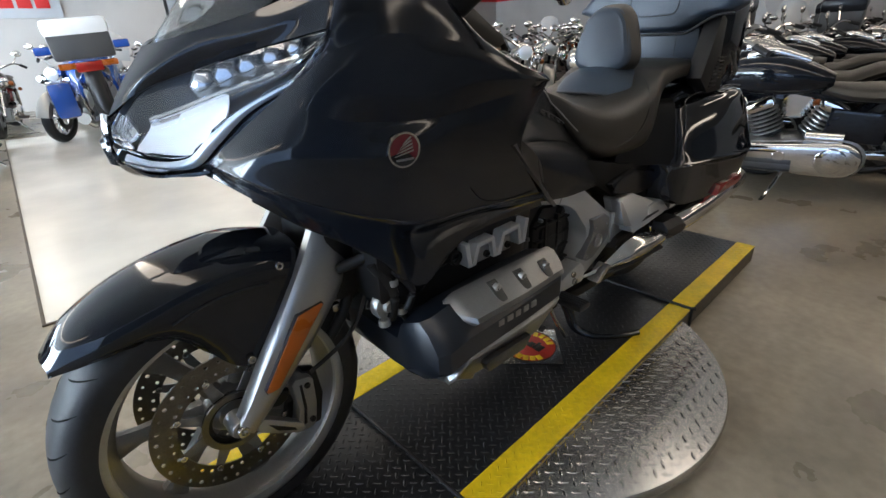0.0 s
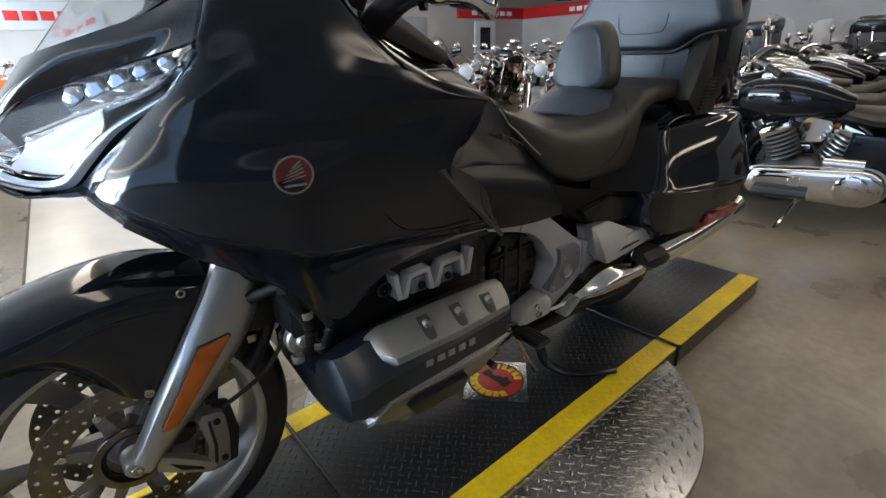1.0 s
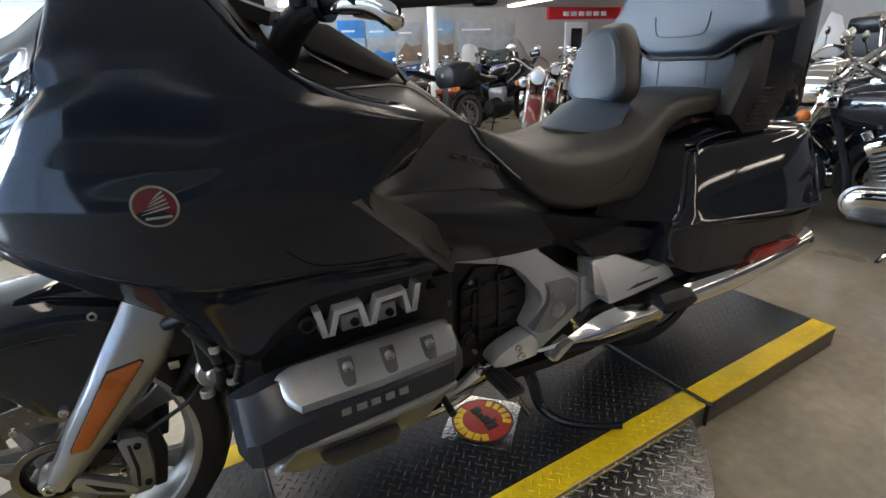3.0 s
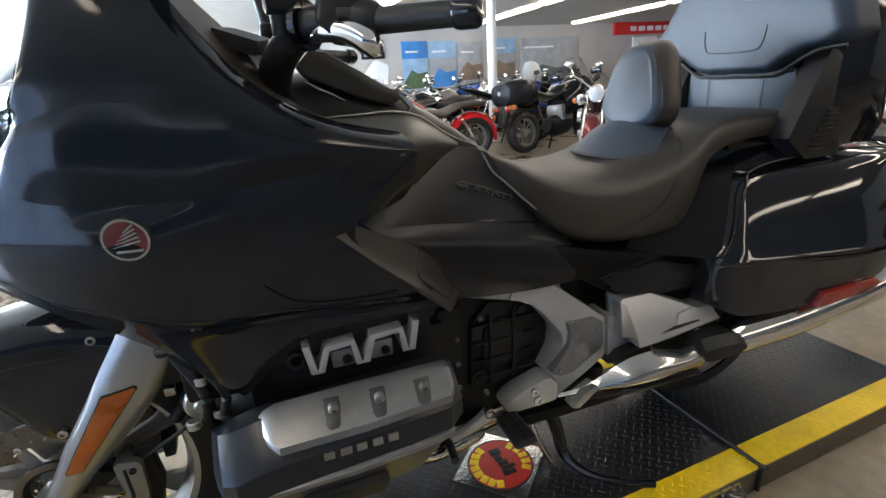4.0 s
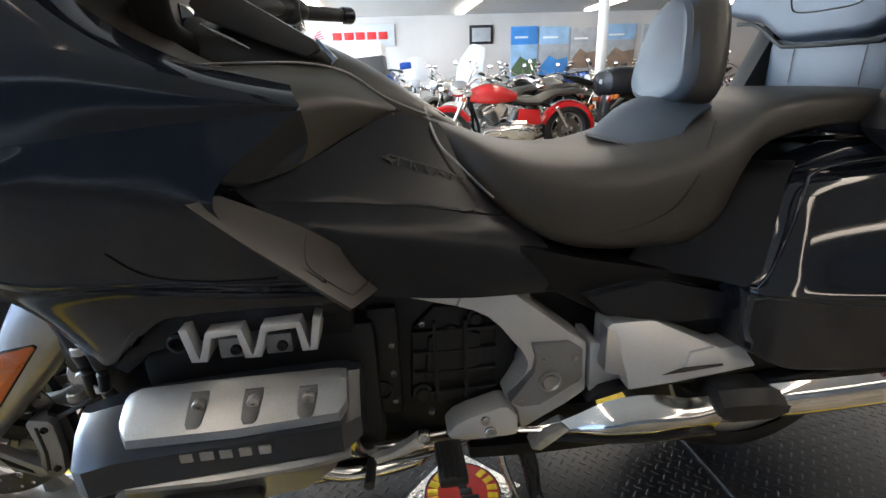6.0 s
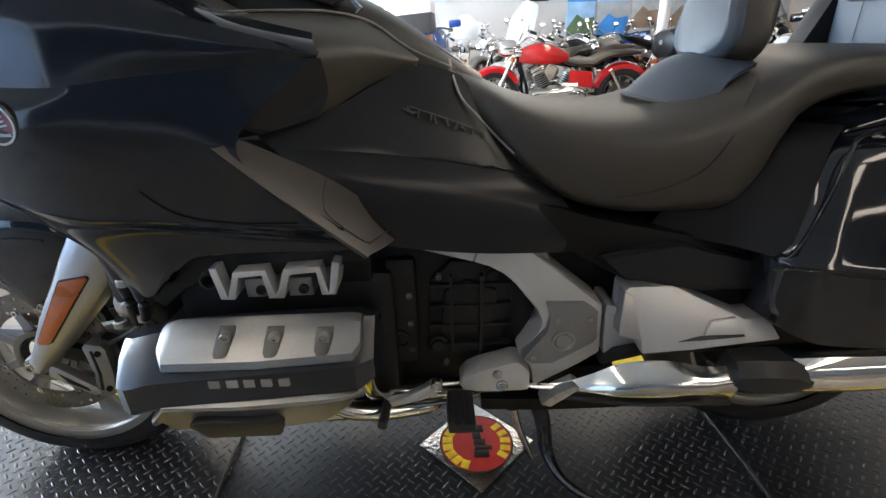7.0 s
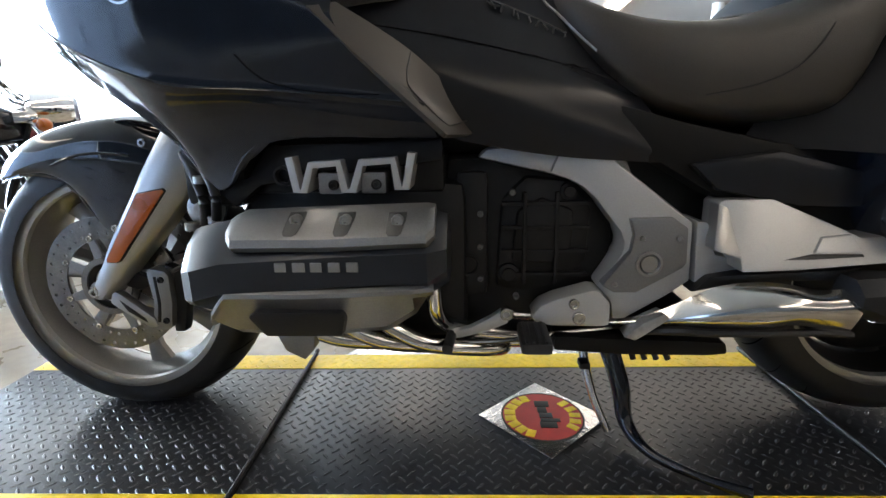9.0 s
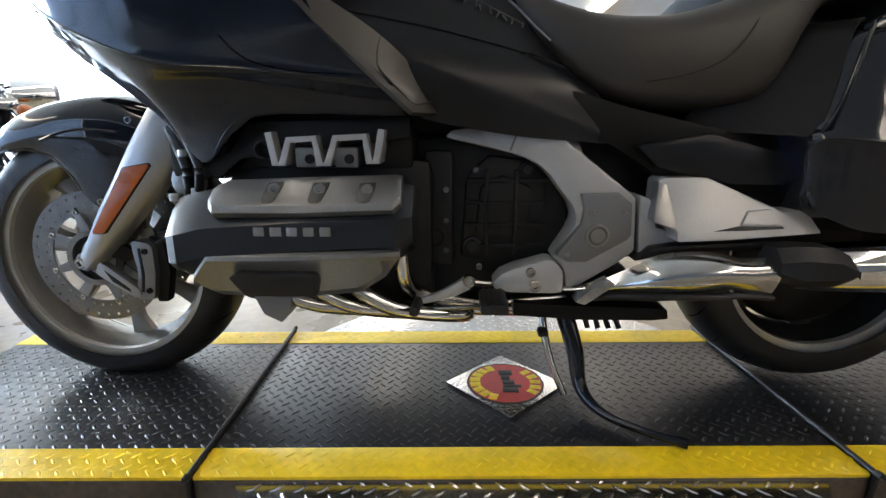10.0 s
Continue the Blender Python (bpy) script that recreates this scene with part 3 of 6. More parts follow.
# cockpit
bpart("console", smooth_loft([(.56, .95, 1.085, .115), (.66, .94, 1.075, .115), (.74, .93, 1.05, .11), (.84, .90, 1.0, .10), (.93, .86, .94, .075), (1.0, .82, .893, .04)], 6, 28, .75, .5), "console_vinyl", "satin dark olive-grey centre console and tank top")
bpart("console_strip", patch([[(.61, -.02, 1.09), (.70, -.015, 1.06), (.80, -.005, 1.015), (.90, .01, .955), (.98, .035, .905)], [(.61, -.045, 1.07), (.70, -.042, 1.035), (.80, -.03, .99), (.90, -.01, .935), (.98, .025, .89)]], 20, 4, .006), "black_paint", "glossy edge strip along the console")
bpart("speaker_panel", prism([(.585, 1.09), (.612, 1.116), (.640, 1.112), (.765, 1.036), (.772, 1.022), (.75, 1.010), (.70, 1.028), (.60, 1.07)], -.075, -.04, .006), "console_vinyl", "dark olive-grey angled speaker panel")
for k in range(5):
    b = tube([(.60 + .010 * k, -.0755, 1.062 - .005 * k), (.625 + .010 * k, -.0755, 1.046 - .005 * k)], .0014, 2, 6)
    bpart("speaker_rib", b, "dull_chrome", "fine bright ribs on the speaker panel")
bpart("chrome_corner", prism([(.765, 1.042), (.797, 1.008), (.784, .996), (.788, 1.006), (.768, 1.03)], -.07, -.045, .002), "chrome", "bright chrome corner piece")
bpart("dash_hood", patch([[(.47, -.16, 1.145), (.50, -.05, 1.155), (.505, .07, 1.158), (.50, .19, 1.155), (.47, .30, 1.145)], [(.53, -.15, 1.125), (.56, -.05, 1.135), (.565, .07, 1.14), (.56, .19, 1.135), (.53, .29, 1.125)]], 20, 6, .022), "black_plastic", "matt black dashboard hood")
dash = bpart("dashboard", box(.535, .55, -.10, .24, 1.0, 1.12, .008), "black_plastic", "dashboard with dark display screen")
part("screen", box(.55, .553, -.01, .15, 1.02, 1.10, .002), "black_paint", dash, "dark display screen")
for side in (1, -1):
    fy = (lambda y: y) if side > 0 else (lambda y: 2 * YC - y)
    bpart("handlebar", tube([(.57, fy(.0), 1.02), (.545, fy(-.08), 1.05), (.56, fy(-.14), 1.10), (.60, fy(-.19), 1.135), (.66, fy(-.27), 1.135), (.72, fy(-.32), 1.132)], [.026, .028, .026, .022, .016, .012], 30, 14), "black_plastic", "thick black handlebar")
    grip = bpart("grip", tube([(.685, fy(-.292), 1.133), (.775, fy(-.362), 1.132)], [.0175, .0165], 8, 16), "rubber", "black rubber handlebar grip")
    part("grip_end", tube([(.773, fy(-.360), 1.132), (.778, fy(-.364), 1.132), (.795, fy(-.377), 1.132), (.80, fy(-.381), 1.132)], [.019, .021, .021, .017], 10, 20), "black_paint", grip, "glossy black grip end")
    switch = bpart("switch_box", tube([(.592, fy(-.215), 1.137), (.605, fy(-.228), 1.137), (.64, fy(-.256), 1.137), (.675, fy(-.283), 1.136), (.69, fy(-.296), 1.134)], [.015, .024, .026, .026, .018], 24, 16), "black_plastic", "black handlebar switch housing")
    part("switch_block", bevel(prism([(.606, 1.135), (.612, 1.166), (.640, 1.176), (.672, 1.172), (.684, 1.150), (.684, 1.112), (.668, 1.102), (.630, 1.108)], min(fy(-.292), fy(-.250)), max(fy(-.292), fy(-.250)), .004), .003), "black_plastic", switch, "angular black switch block")
    part("switch_button", box(.632, .652, min(fy(-.296), fy(-.29)), max(fy(-.296), fy(-.29)), 1.138, 1.150, .002), "grey_plastic", switch)
    part("switch_rocker", tube([(.628, fy(-.262), 1.168), (.660, fy(-.286), 1.166)], [.009, .008], 4, 10), "grey_plastic", switch)
    part("switch_lever", tube([(.645, fy(-.286), 1.128), (.668, fy(-.304), 1.118)], [.008, .006], 4, 10), "grey_plastic", switch)
    part("clamp_ring", tube([(.594, fy(-.216), 1.137), (.602, fy(-.224), 1.137)], .034, 3, 18), "black_paint", switch)
    bpart("fluid_cup", bevel(box(.545, .60, fy(-.235), fy(-.165), 1.155, 1.205), .012), "black_plastic", "black fluid cup on the handlebar")
    bpart("control_cable", tube([(.60, fy(-.21), 1.12), (.56, fy(-.16), 1.10), (.535, fy(-.10), 1.05), (.52, fy(-.07), .99)], .006, 24, 8), "rubber", "black control cable")
    bpart("reservoir", tube([(.602, fy(-.25), 1.118), (.618, fy(-.268), 1.124), (.644, fy(-.292), 1.121), (.668, fy(-.305), 1.106), (.678, fy(-.303), 1.090)], [.008, .013, .016, .018, .011], 24, 16), "chrome", "polished chrome lever mount")
    bpart("mirror_stem", tube([(.57, fy(-.18), 1.13), (.565, fy(-.19), 1.2), (.55, fy(-.22), 1.30)], [.018, .016, .012], 12, 10), "black_plastic", "black mirror stem")
    bpart("mirror", box(.50, .57, fy(-.16), fy(-.30), 1.29, 1.38, .025), "black_paint", "glossy black mirror housing")

# seat and luggage
seat = bpart("seat", smooth_loft([(.935, .875, .91, .10), (1.0, .80, .884, .155), (1.06, .735, .858, .183), (1.13, .683, .838, .2), (1.2, .655, .83, .21), (1.28, .645, .833, .214), (1.37, .643, .855, .215), (1.43, .648, .88, .213), (1.465, .69, .893, .208), (1.495, .765, .906, .20), (1.53, .82, .918, .195), (1.62, .85, .93, .19), (1.83, .86, .925, .175)], 5, 36, .6, .42), "seat_leather", "black leather touring seat for two")
insert_low = [(1.374, .228, .822), (1.325, .17, .838), (1.298, .07, .845), (1.325, -.03, .838), (1.374, -.088, .822)]
insert_top = [(1.478, .178, .905), (1.455, .13, .923), (1.448, .07, .93), (1.455, .01, .923), (1.478, -.038, .905)]
insert = part("seat_insert", patch([insert_low, [(a + (c - a) * .5 - .004, b + (d - b) * .5, e + (f - e) * .62 + .008) for (a, b, e), (c, d, f) in zip(insert_low, insert_top)], insert_top], 20, 10, .008), "blue_leather", seat, "grey-blue leather seat bolster")
insert.location = (0, 0, 0)
part("front_piping", tube([(.936, -.03, .925), (.944, -.069, .889), (.957, -.080, .861), (.979, -.092, .838), (1.015, -.106, .80), (1.041, -.115, .775)], .0021, 30, 8), "silver", seat, "thin silver piping along the seat front")
mark = bpart("tank_mark", tube([(.856, -.122, .857), (.866, -.119, .851), (.878, -.117, .849)], [.0012, .0018, .0014], 10, 8), "dark_mark", "raised dark silver side emblem")
for k in range(9):
    c = Vector((.866, -.119, .852)).lerp(Vector((.985, -.098, .806)), k / 8)
    h = .0065 - .0003 * k
    part("mark_bar", tube([c + Vector((-.004 + .005 * (k % 3), .001, h)), c + Vector((.005 - .006 * (k % 2), 0, -h))], .0017, 3, 6), "dark_mark", mark)
part("mark_line", tube([(.866, -.117, .859), (.93, -.107, .835), (.992, -.095, .808)], .0012, 12, 6), "dark_mark", mark)
part("piping", tube(insert_low, .004, 30, 8), "rubber", seat, "dark seam piping")
part("seat_seam", tube([(1.455, -.085, .882), (1.422, -.122, .852), (1.395, -.144, .792), (1.355, -.1455, .74), (1.293, -.1435, .712), (1.217, -.1395, .698)], .0016, 40, 6), "rubber", seat, "dark stitched seam on the seat side")


def pad(x0, x1, y0, y1, z0, z1, lean, power, taper=0.36):
    """A soft cushion that faces -x, with rounded outline and a bulge; lean tips its top back."""
    rings = []
    for k in range(9):
        f = k / 8
        x = x0 + (x1 - x0) * f
        shrink = 1 - 0.16 * (1 - math.sin(math.pi * min(1, f * 1.2 + 0.05) / 2)) - (0.06 if k == 8 else 0)
        ring = []
        for j in range(36):
            a = 2 * math.pi * j / 36
            c, s = math.cos(a), math.sin(a)
            yy = (y1 - y0) / 2 * shrink * math.copysign(abs(c) ** power, c)
            zz = (z1 - z0) / 2 * shrink * math.copysign(abs(s) ** power, s)
            ring.append((x + lean * zz, (y0 + y1) / 2 + yy * (1 - taper * zz / (z1 - z0)), (z0 + z1) / 2 + zz))
        rings.append(ring)
    return loft(rings)


rest = bpart("driver_backrest", pad(1.432, 1.50, -.037, .177, .895, 1.115, .16, .62, .62), "seat_leather", "driver backrest with grey-blue leather face")
part("face", pad(1.424, 1.452, -.027, .167, .905, 1.106, .16, .62, .62), "blue_leather", rest, "grey-blue leather backrest face")
case = bpart("top_case", box(1.83, 2.08, -.17, .31, .82, 1.30, .045), "black_paint", "glossy black top case")
part("lower_pad", box(1.80, 1.85, -.10, .24, .90, 1.03, .02), "dark_blue_leather", case, "dark grey-blue lower backrest panel")
part("side_pad", prism([(1.72, .86), (1.80, .80), (1.93, .80), (1.90, 1.07), (1.82, 1.07)], -.165, -.10, .02), "black_plastic", case, "matt speaker housing beside the backrest")
part("side_pad", prism([(1.72, .86), (1.80, .80), (1.93, .80), (1.90, 1.07), (1.82, 1.07)], .24, .305, .02), "black_plastic", case)
for k in range(9):
    part("speaker_slat", box(1.79 + .006 * k, 1.85 + .006 * k, -.170, -.164, .825 + .012 * k, .831 + .012 * k, .001), "rubber", case)
for y in (-.017, .157):
    part("pad_seam", tube([(1.797, y, .93), (1.797, y, 1.02)], .001, 2, 6), "rubber", case)
b = bmesh.new()
verts = [(.43, 1.10), (.35, 1.078), (.28, 1.068), (.20, 1.022), (.16, 1.016), (-.02, 1.016), (-.06, 1.022), (-.14, 1.068), (-.21, 1.078), (-.24, 1.10), (-.22, 1.16), (-.15, 1.26), (.07, 1.30), (.29, 1.26), (.36, 1.16)]
ring0 = [b.verts.new((1.80, y * .96 + .003, z)) for y, z in verts]
ring1 = [b.verts.new((1.77, .07 + (y - .07) * .86, 1.15 + (z - 1.15) * .92)) for y, z in verts]
ring2 = [b.verts.new((1.87, y * .96 + .003, z)) for y, z in verts]
for r, q in ((ring1, ring0), (ring0, ring2)):
    for k in range(len(verts)):
        b.faces.new((r[k], r[(k + 1) % len(verts)], q[(k + 1) % len(verts)], q[k]))
b.faces.new(ring1)
bmesh.ops.recalc_face_normals(b, faces=b.faces)
bevel(b, .012, 3, 20)
upper = part("passenger_backrest", b, "dark_blue_leather", case, "wide dark grey-blue leather passenger backrest")
part("backrest_piping", tube([(1.792, y, z - .006) for y, z in verts[1:9]], .005, 40, 8), "rubber", upper, "black piping under the backrest")
part("stitching", tube([(1.769, .165, 1.135), (1.769, .158, 1.092), (1.769, .13, 1.075), (1.769, .01, 1.075), (1.769, -.018, 1.092), (1.769, -.025, 1.135)], .0014, 30, 6), "rubber", upper)
def out2(y, side):
    return y if side > 0 else 2 * YC - y


for side in (1, -1):
    y0, y1 = both(-.25, -.04)[side < 0]
    s = side
    rings = []
    for x, zb, zs, zt, yo in ((1.482, .54, .594, .625, -.205), (1.50, .465, .597, .68, -.222), (1.545, .432, .598, .765, -.238), (1.62, .415, .592, .789, -.248), (1.85, .41, .577, .797, -.263), (2.02, .43, .562, .796, -.262), (2.14, .47, .562, .792, -.243), (2.205, .54, .58, .788, -.20)):
        h = zt - zs
        rings.append([(x, out2(y, side), z) for y, z in ((-.04, zb), (yo + .05, zb), (yo + .015, zb + .02), (yo, zs - .012), (yo - .006, zs), (yo, zs + .012), (yo + .012, zs + h * .22), (yo + .032, zs + h * .50), (yo + .054, zs + h * .76), (yo + .075, zs + h * .95), (yo + .105, zt), (-.04, zt + .005))])
    fine = [catmull(r[:2], 3)[:2] + catmull(r[2:5], 7)[:6] + catmull(r[4:11], 20) + [Vector(r[-1])] for r in rings]
    columns = [catmull([r[k] for r in fine], 33) for k in range(len(fine[0]))]
    bag = bpart("saddlebag", loft([[c[k] for c in columns] for k in range(33)]), "black_paint", "glossy black hard saddlebag", smooth=50)
    part("lid_seam", tube([(1.488, out2(-.212, side), .595), (1.508, out2(-.218, side), .64), (1.533, out2(-.212, side), .715), (1.558, out2(-.195, side), .775), (1.60, out2(-.17, side), .80), (1.75, out2(-.15, side), .812), (2.0, out2(-.15, side), .812), (2.19, out2(-.14, side), .795)], .0036, 50, 10), "black_paint", bag, "glossy black bar along the lid edge")
    part("trim_strip", tube([(1.47, out2(-.222, side), .59), (1.50, out2(-.248, side), .600), (1.62, out2(-.263, side), .585), (1.85, out2(-.269, side), .56), (2.02, out2(-.265, side), .55), (2.13, out2(-.242, side), .57)], .0024, 40, 8), "black_paint", bag, "thin glossy black trim strip")
    part("reflector", prism([(1.80, .425), (1.82, .465), (2.02, .468), (2.05, .45), (2.02, .432)], out2(-.265, side), out2(-.225, side), .004), "red_lens", bag, "dark red side reflector")
for side in (1, -1):
    bpart("rear_side_cover", patch([[(1.30, -.09, .612), (1.42, -.145, .606), (1.495, -.209, .60)], [(1.36, -.08, .69), (1.46, -.135, .695), (1.525, -.186, .70)], [(1.43, -.06, .775), (1.50, -.115, .782), (1.56, -.155, .785)], [(1.46, -.03, .80), (1.54, -.08, .806), (1.60, -.12, .808)]], 14, 16, .006, side=side), "deep_black", "matt black side cover beneath the passenger seat")
    bpart("tail_cover", prism([(1.56, .60), (1.60, .80), (1.70, .83), (1.95, .84), (1.97, .72), (1.72, .60)], *both(-.12, -.04)[side < 0], .016), "black_paint", "glossy black tail cover behind the saddlebag")
    tail = bpart("tail_light", box(2.08, 2.10, -.15 if side > 0 else .14, -.0 if side > 0 else .29, .86, .93, .008), "red_lens", "red tail light")

# engine
for side in (1, -1):
    s = side
    a = lambda p, q: both(p, q)[side < 0]
    out = lambda y: y if side > 0 else 2 * YC - y
    # head cover: a faceted block with a chamfered nose
    rings = []
    for x, zb, zt, yo in ((.334, .385, .480, -.235), (.350, .372, .492, -.272), (.372, .374, .500, -.286), (.425, .388, .512, -.288), (.60, .40, .522, -.288), (.76, .405, .526, -.28), (.79, .42, .515, -.262)):
        rings.append([(x, out(y), z) for y, z in ((.06, zb - .01), (-.12, zb - .03), (yo + .055, zb - .025), (yo + .012, zb), (yo, zb + .012), (yo, zb + .5 * (zt - zb)), (yo + .03, zt - .02), (yo + .06, zt), (-.165, zt - .012), (-.15, zt - .05), (.06, zt - .05))])
    cover = bpart("cylinder_head_cover", bevel(loft(rings), .005, 2, 22), "engine_black", "satin black flat-six cylinder head cover", smooth=28)
    rows = []
    for x, zl, zh, yb, yt in ((.414, .489, .503, -.228, -.214), (.428, .483, .517, -.262, -.211), (.450, .478, .526, -.293, -.211), (.60, .479, .532, -.295, -.216), (.760, .484, .537, -.288, -.224), (.772, .494, .535, -.272, -.226)):
        rows.append([(x, out(y), z) for y, z in ((yt + .012, zh - .012), (yt, zh), (yt - .02, zh - .004), (yb + .004, zl + .012), (yb, zl), (yb + .012, zl - .010), (yt + .02, zl - .010))])
    valve = bpart("valve_cover", bevel(loft(rows), .004, 2, 25), "valve_silver", "silver rocker cover with three bolts", smooth=30)
    for x, yv, tilt in ((.5465, -.2897, 1.589), (.629, -.2911, 1.413), (.713, -.2902, 1.197)):
        # The pocket's shade is put into a darker plate lying on the cover.
        part("recess_shade", prism([(x - .014, .525), (x + .015, .526), (x + .014, .515), (x + .008, .497), (x + .003, .4945), (x - .011, .4945), (x - .0155, .499), (x - .0155, .513)], *a(yv - .0012, -.275), .001, lean=s * tilt, zref=.491), "pocket_shade", valve, "dark plate for the shade in a shallow bolt pocket")
        part("cover_bolt", bolt(x + .001, out(yv + .024 * tilt - .003), .515, .0095, .006 * s), "silver", valve, "socket-head steel bolt")
    x = .517
    for w in (.026, .028, .026, .026, .026):
        part("badge_bar", box(x, x + w - .007, out(-.2895), out(-.284), .437, .453, .002), "silver", cover, "silver lettering block")
        x += .029
    low = bpart("lower_cover", loft([[(x, out(y), z) for y, z in ((.0, zb), (yo + .075, zb), (yo + .045, zb + .004), (yo + .022, zb + .020), (yo + .004, zt - .020), (yo - .002, zt - .012), (yo - .001, zt - .005), (yo + .008, zt), (.0, zt))] for x, zb, zt, yo in ((.385, .322, .352, -.262), (.395, .315, .368, -.276), (.427, .310, .404, -.288), (.56, .306, .407, -.294), (.69, .318, .411, -.290), (.735, .345, .412, -.284), (.768, .392, .412, -.272))]), "valve_silver", "silver lower engine cover", smooth=25)
    part("insert", prism([(.466, .364), (.482, .374), (.623, .373), (.628, .36), (.618, .325), (.489, .324)], *a(-.298, -.24), .008, lean=s * -.30, zref=.365), "black_plastic", low, "matt black crash pad insert")
    bpart("belly_fin", prism([(.462, .30), (.54, .292), (.535, .258), (.517, .238), (.482, .256)], *a(-.20, -.15), .004), "grey_metal", "grey fin under the engine cover")
    zig = [(.519, .611), (.528, .553), (.541, .553), (.556, .597), (.604, .60), (.612, .553), (.627, .553), (.643, .60), (.698, .603), (.705, .556), (.718, .556), (.730, .615)]
    top = []
    under = []
    for n, (x, z) in enumerate(zig):
        p, q = zig[max(n - 1, 0)], zig[min(n + 1, len(zig) - 1)]
        d = Vector((q[0] - p[0], q[1] - p[1])).normalized() * .0065
        top.append((x - d.y, z + d.x))
        under.append((x + d.y, z - d.x))
    bpart("intake_fin", prism(top + under[::-1], *a(-.19, -.12), .0015), "light_silver", "silver zigzag intake manifold cover")
    for x in (.585, .66):
        tab = bpart("intake_tab", box(x - .022, x + .022, out(-.178), out(-.13), .546, .583, .004), "grey_metal", "grey manifold plate with a bolt")
        part("bolt", bolt(x + .006, out(-.179), .562, .009, .006 * s), "dark_engine", tab)
    bpart("hose_ring", lathe([(.014, -.006), (.018, -.004), (.018, .006), (.012, .006), (.012, -.004)], (.50, out(-.17), .578), "y", 20), "dark_engine", "black hose clamp ring")
    bpart("intake_box", prism([(.42, .54), (.46, .615), (.78, .62), (.78, .54)], *a(-.125, .05), .01), "dark_engine", "black intake housing above the cylinders")
    frame_poly = [(.839, .599), (.856, .615), (.895, .619), (.99, .621), (1.028, .621), (1.055, .612), (1.075, .598), (1.218, .484), (1.222, .377), (1.183, .345), (1.095, .282), (1.087, .334), (1.061, .361), (1.104, .428), (1.104, .446), (1.097, .466), (1.074, .495), (1.052, .524), (1.028, .546), (1.002, .560), (.973, .569)]
    frame_part = bpart("frame_cover", slant(prism(frame_poly, *a(-.140, -.06), .010), -.135 * s, 1.15), "light_silver", "cast silver main frame beam")
    part("frame_joint", tube([(.972, out(-.1155), .574), (.981, out(-.1185), .598), (.993, out(-.117), .617)], .0022, 10, 6), "grey_metal", frame_part)
    part("pivot_plate", prism([(1.109, .492), (1.18, .495), (1.209, .475), (1.212, .412), (1.206, .402), (1.127, .355), (1.088, .355), (1.066, .368), (1.113, .432), (1.117, .462)], *a(-.150, -.11), .004), "grey_metal", frame_part, "dark grey pivot plate with round cap")
    part("pivot_cap", lathe([(0, -.004 * s), (.014, -.005 * s), (.016, -.002 * s), (.019, -.007 * s), (.023, -.006 * s), (.023, .01 * s), (0, .01 * s)], (1.145, out(-.150), .411), "y", 28), "silver", frame_part, "round silver pivot cap")
    for x, z in ((1.131, .457), (1.194, .457), (1.088, .372)):
        part("plate_bolt", bolt(x, out(-.151), z, .005, .003 * s), "silver", frame_part)
    heel = bpart("heel_bracket", prism([(.94, .309), (.957, .329), (.985, .342), (1.048, .360), (1.062, .359), (1.085, .334), (1.085, .289), (1.064, .287), (.978, .288), (.947, .294)], *a(-.15, -.09), .009), "light_silver", "silver footpeg bracket with two bolts")
    for x, z, r in ((1.017, .334, .010), (1.027, .306, .012)):
        part("bolt", bolt(x, out(-.151), z, r, .006 * s), "steel", heel)
    bpart("frame_tab", prism([(1.06, .60), (1.11, .59), (1.125, .555), (1.09, .55)], *a(-.10, -.06), .005), "silver")
    bpart("inner_plate", prism([(1.02, .62), (1.30, .62), (1.50, .50), (1.50, .40), (1.25, .34), (1.05, .33)], *a(-.05, -.02), .006), "dark_engine", "black inner frame plate")
    link = bpart("rear_link", prism([(1.222, .488), (1.239, .485), (1.25, .47), (1.258, .427), (1.306, .416), (1.308, .40), (1.264, .393), (1.228, .372), (1.224, .438)], *a(-.150, -.07), .005), "light_silver", "silver passenger peg bracket")
    guard = bpart("foot_guard", prism([(1.238, .443), (1.252, .519), (1.262, .525), (1.343, .525), (1.448, .477), (1.476, .464), (1.52, .466), (1.544, .426), (1.378, .413), (1.279, .409), (1.279, .430)], *a(-.152, -.09), .007, lean=s * .44, zref=.523), "light_silver", "silver angular passenger footrest housing", smooth=25)
    part("front_facet", prism([(1.236, .445), (1.251, .518), (1.266, .512), (1.280, .432)], *a(-.1545, -.12), .003, lean=s * .44, zref=.523), "silver_paint", guard)
    part("slot", prism([(1.347, .429), (1.392, .438), (1.473, .438), (1.475, .434), (1.394, .430)], *a(-.1535, -.13), .001, lean=s * .44, zref=.523), "rubber", guard)
    part("step", prism([(1.395, .440), (1.41, .465), (1.457, .47), (1.473, .442)], *a(-.158, -.13), .003, lean=s * .44, zref=.523), "light_silver", guard)
    bpart("peg_arm", prism([(1.215, .362), (1.245, .392), (1.30, .396), (1.46, .405), (1.50, .412), (1.46, .385), (1.30, .382)], *a(-.17, -.10), .006), "black_plastic", "black arm under the footrest housing")

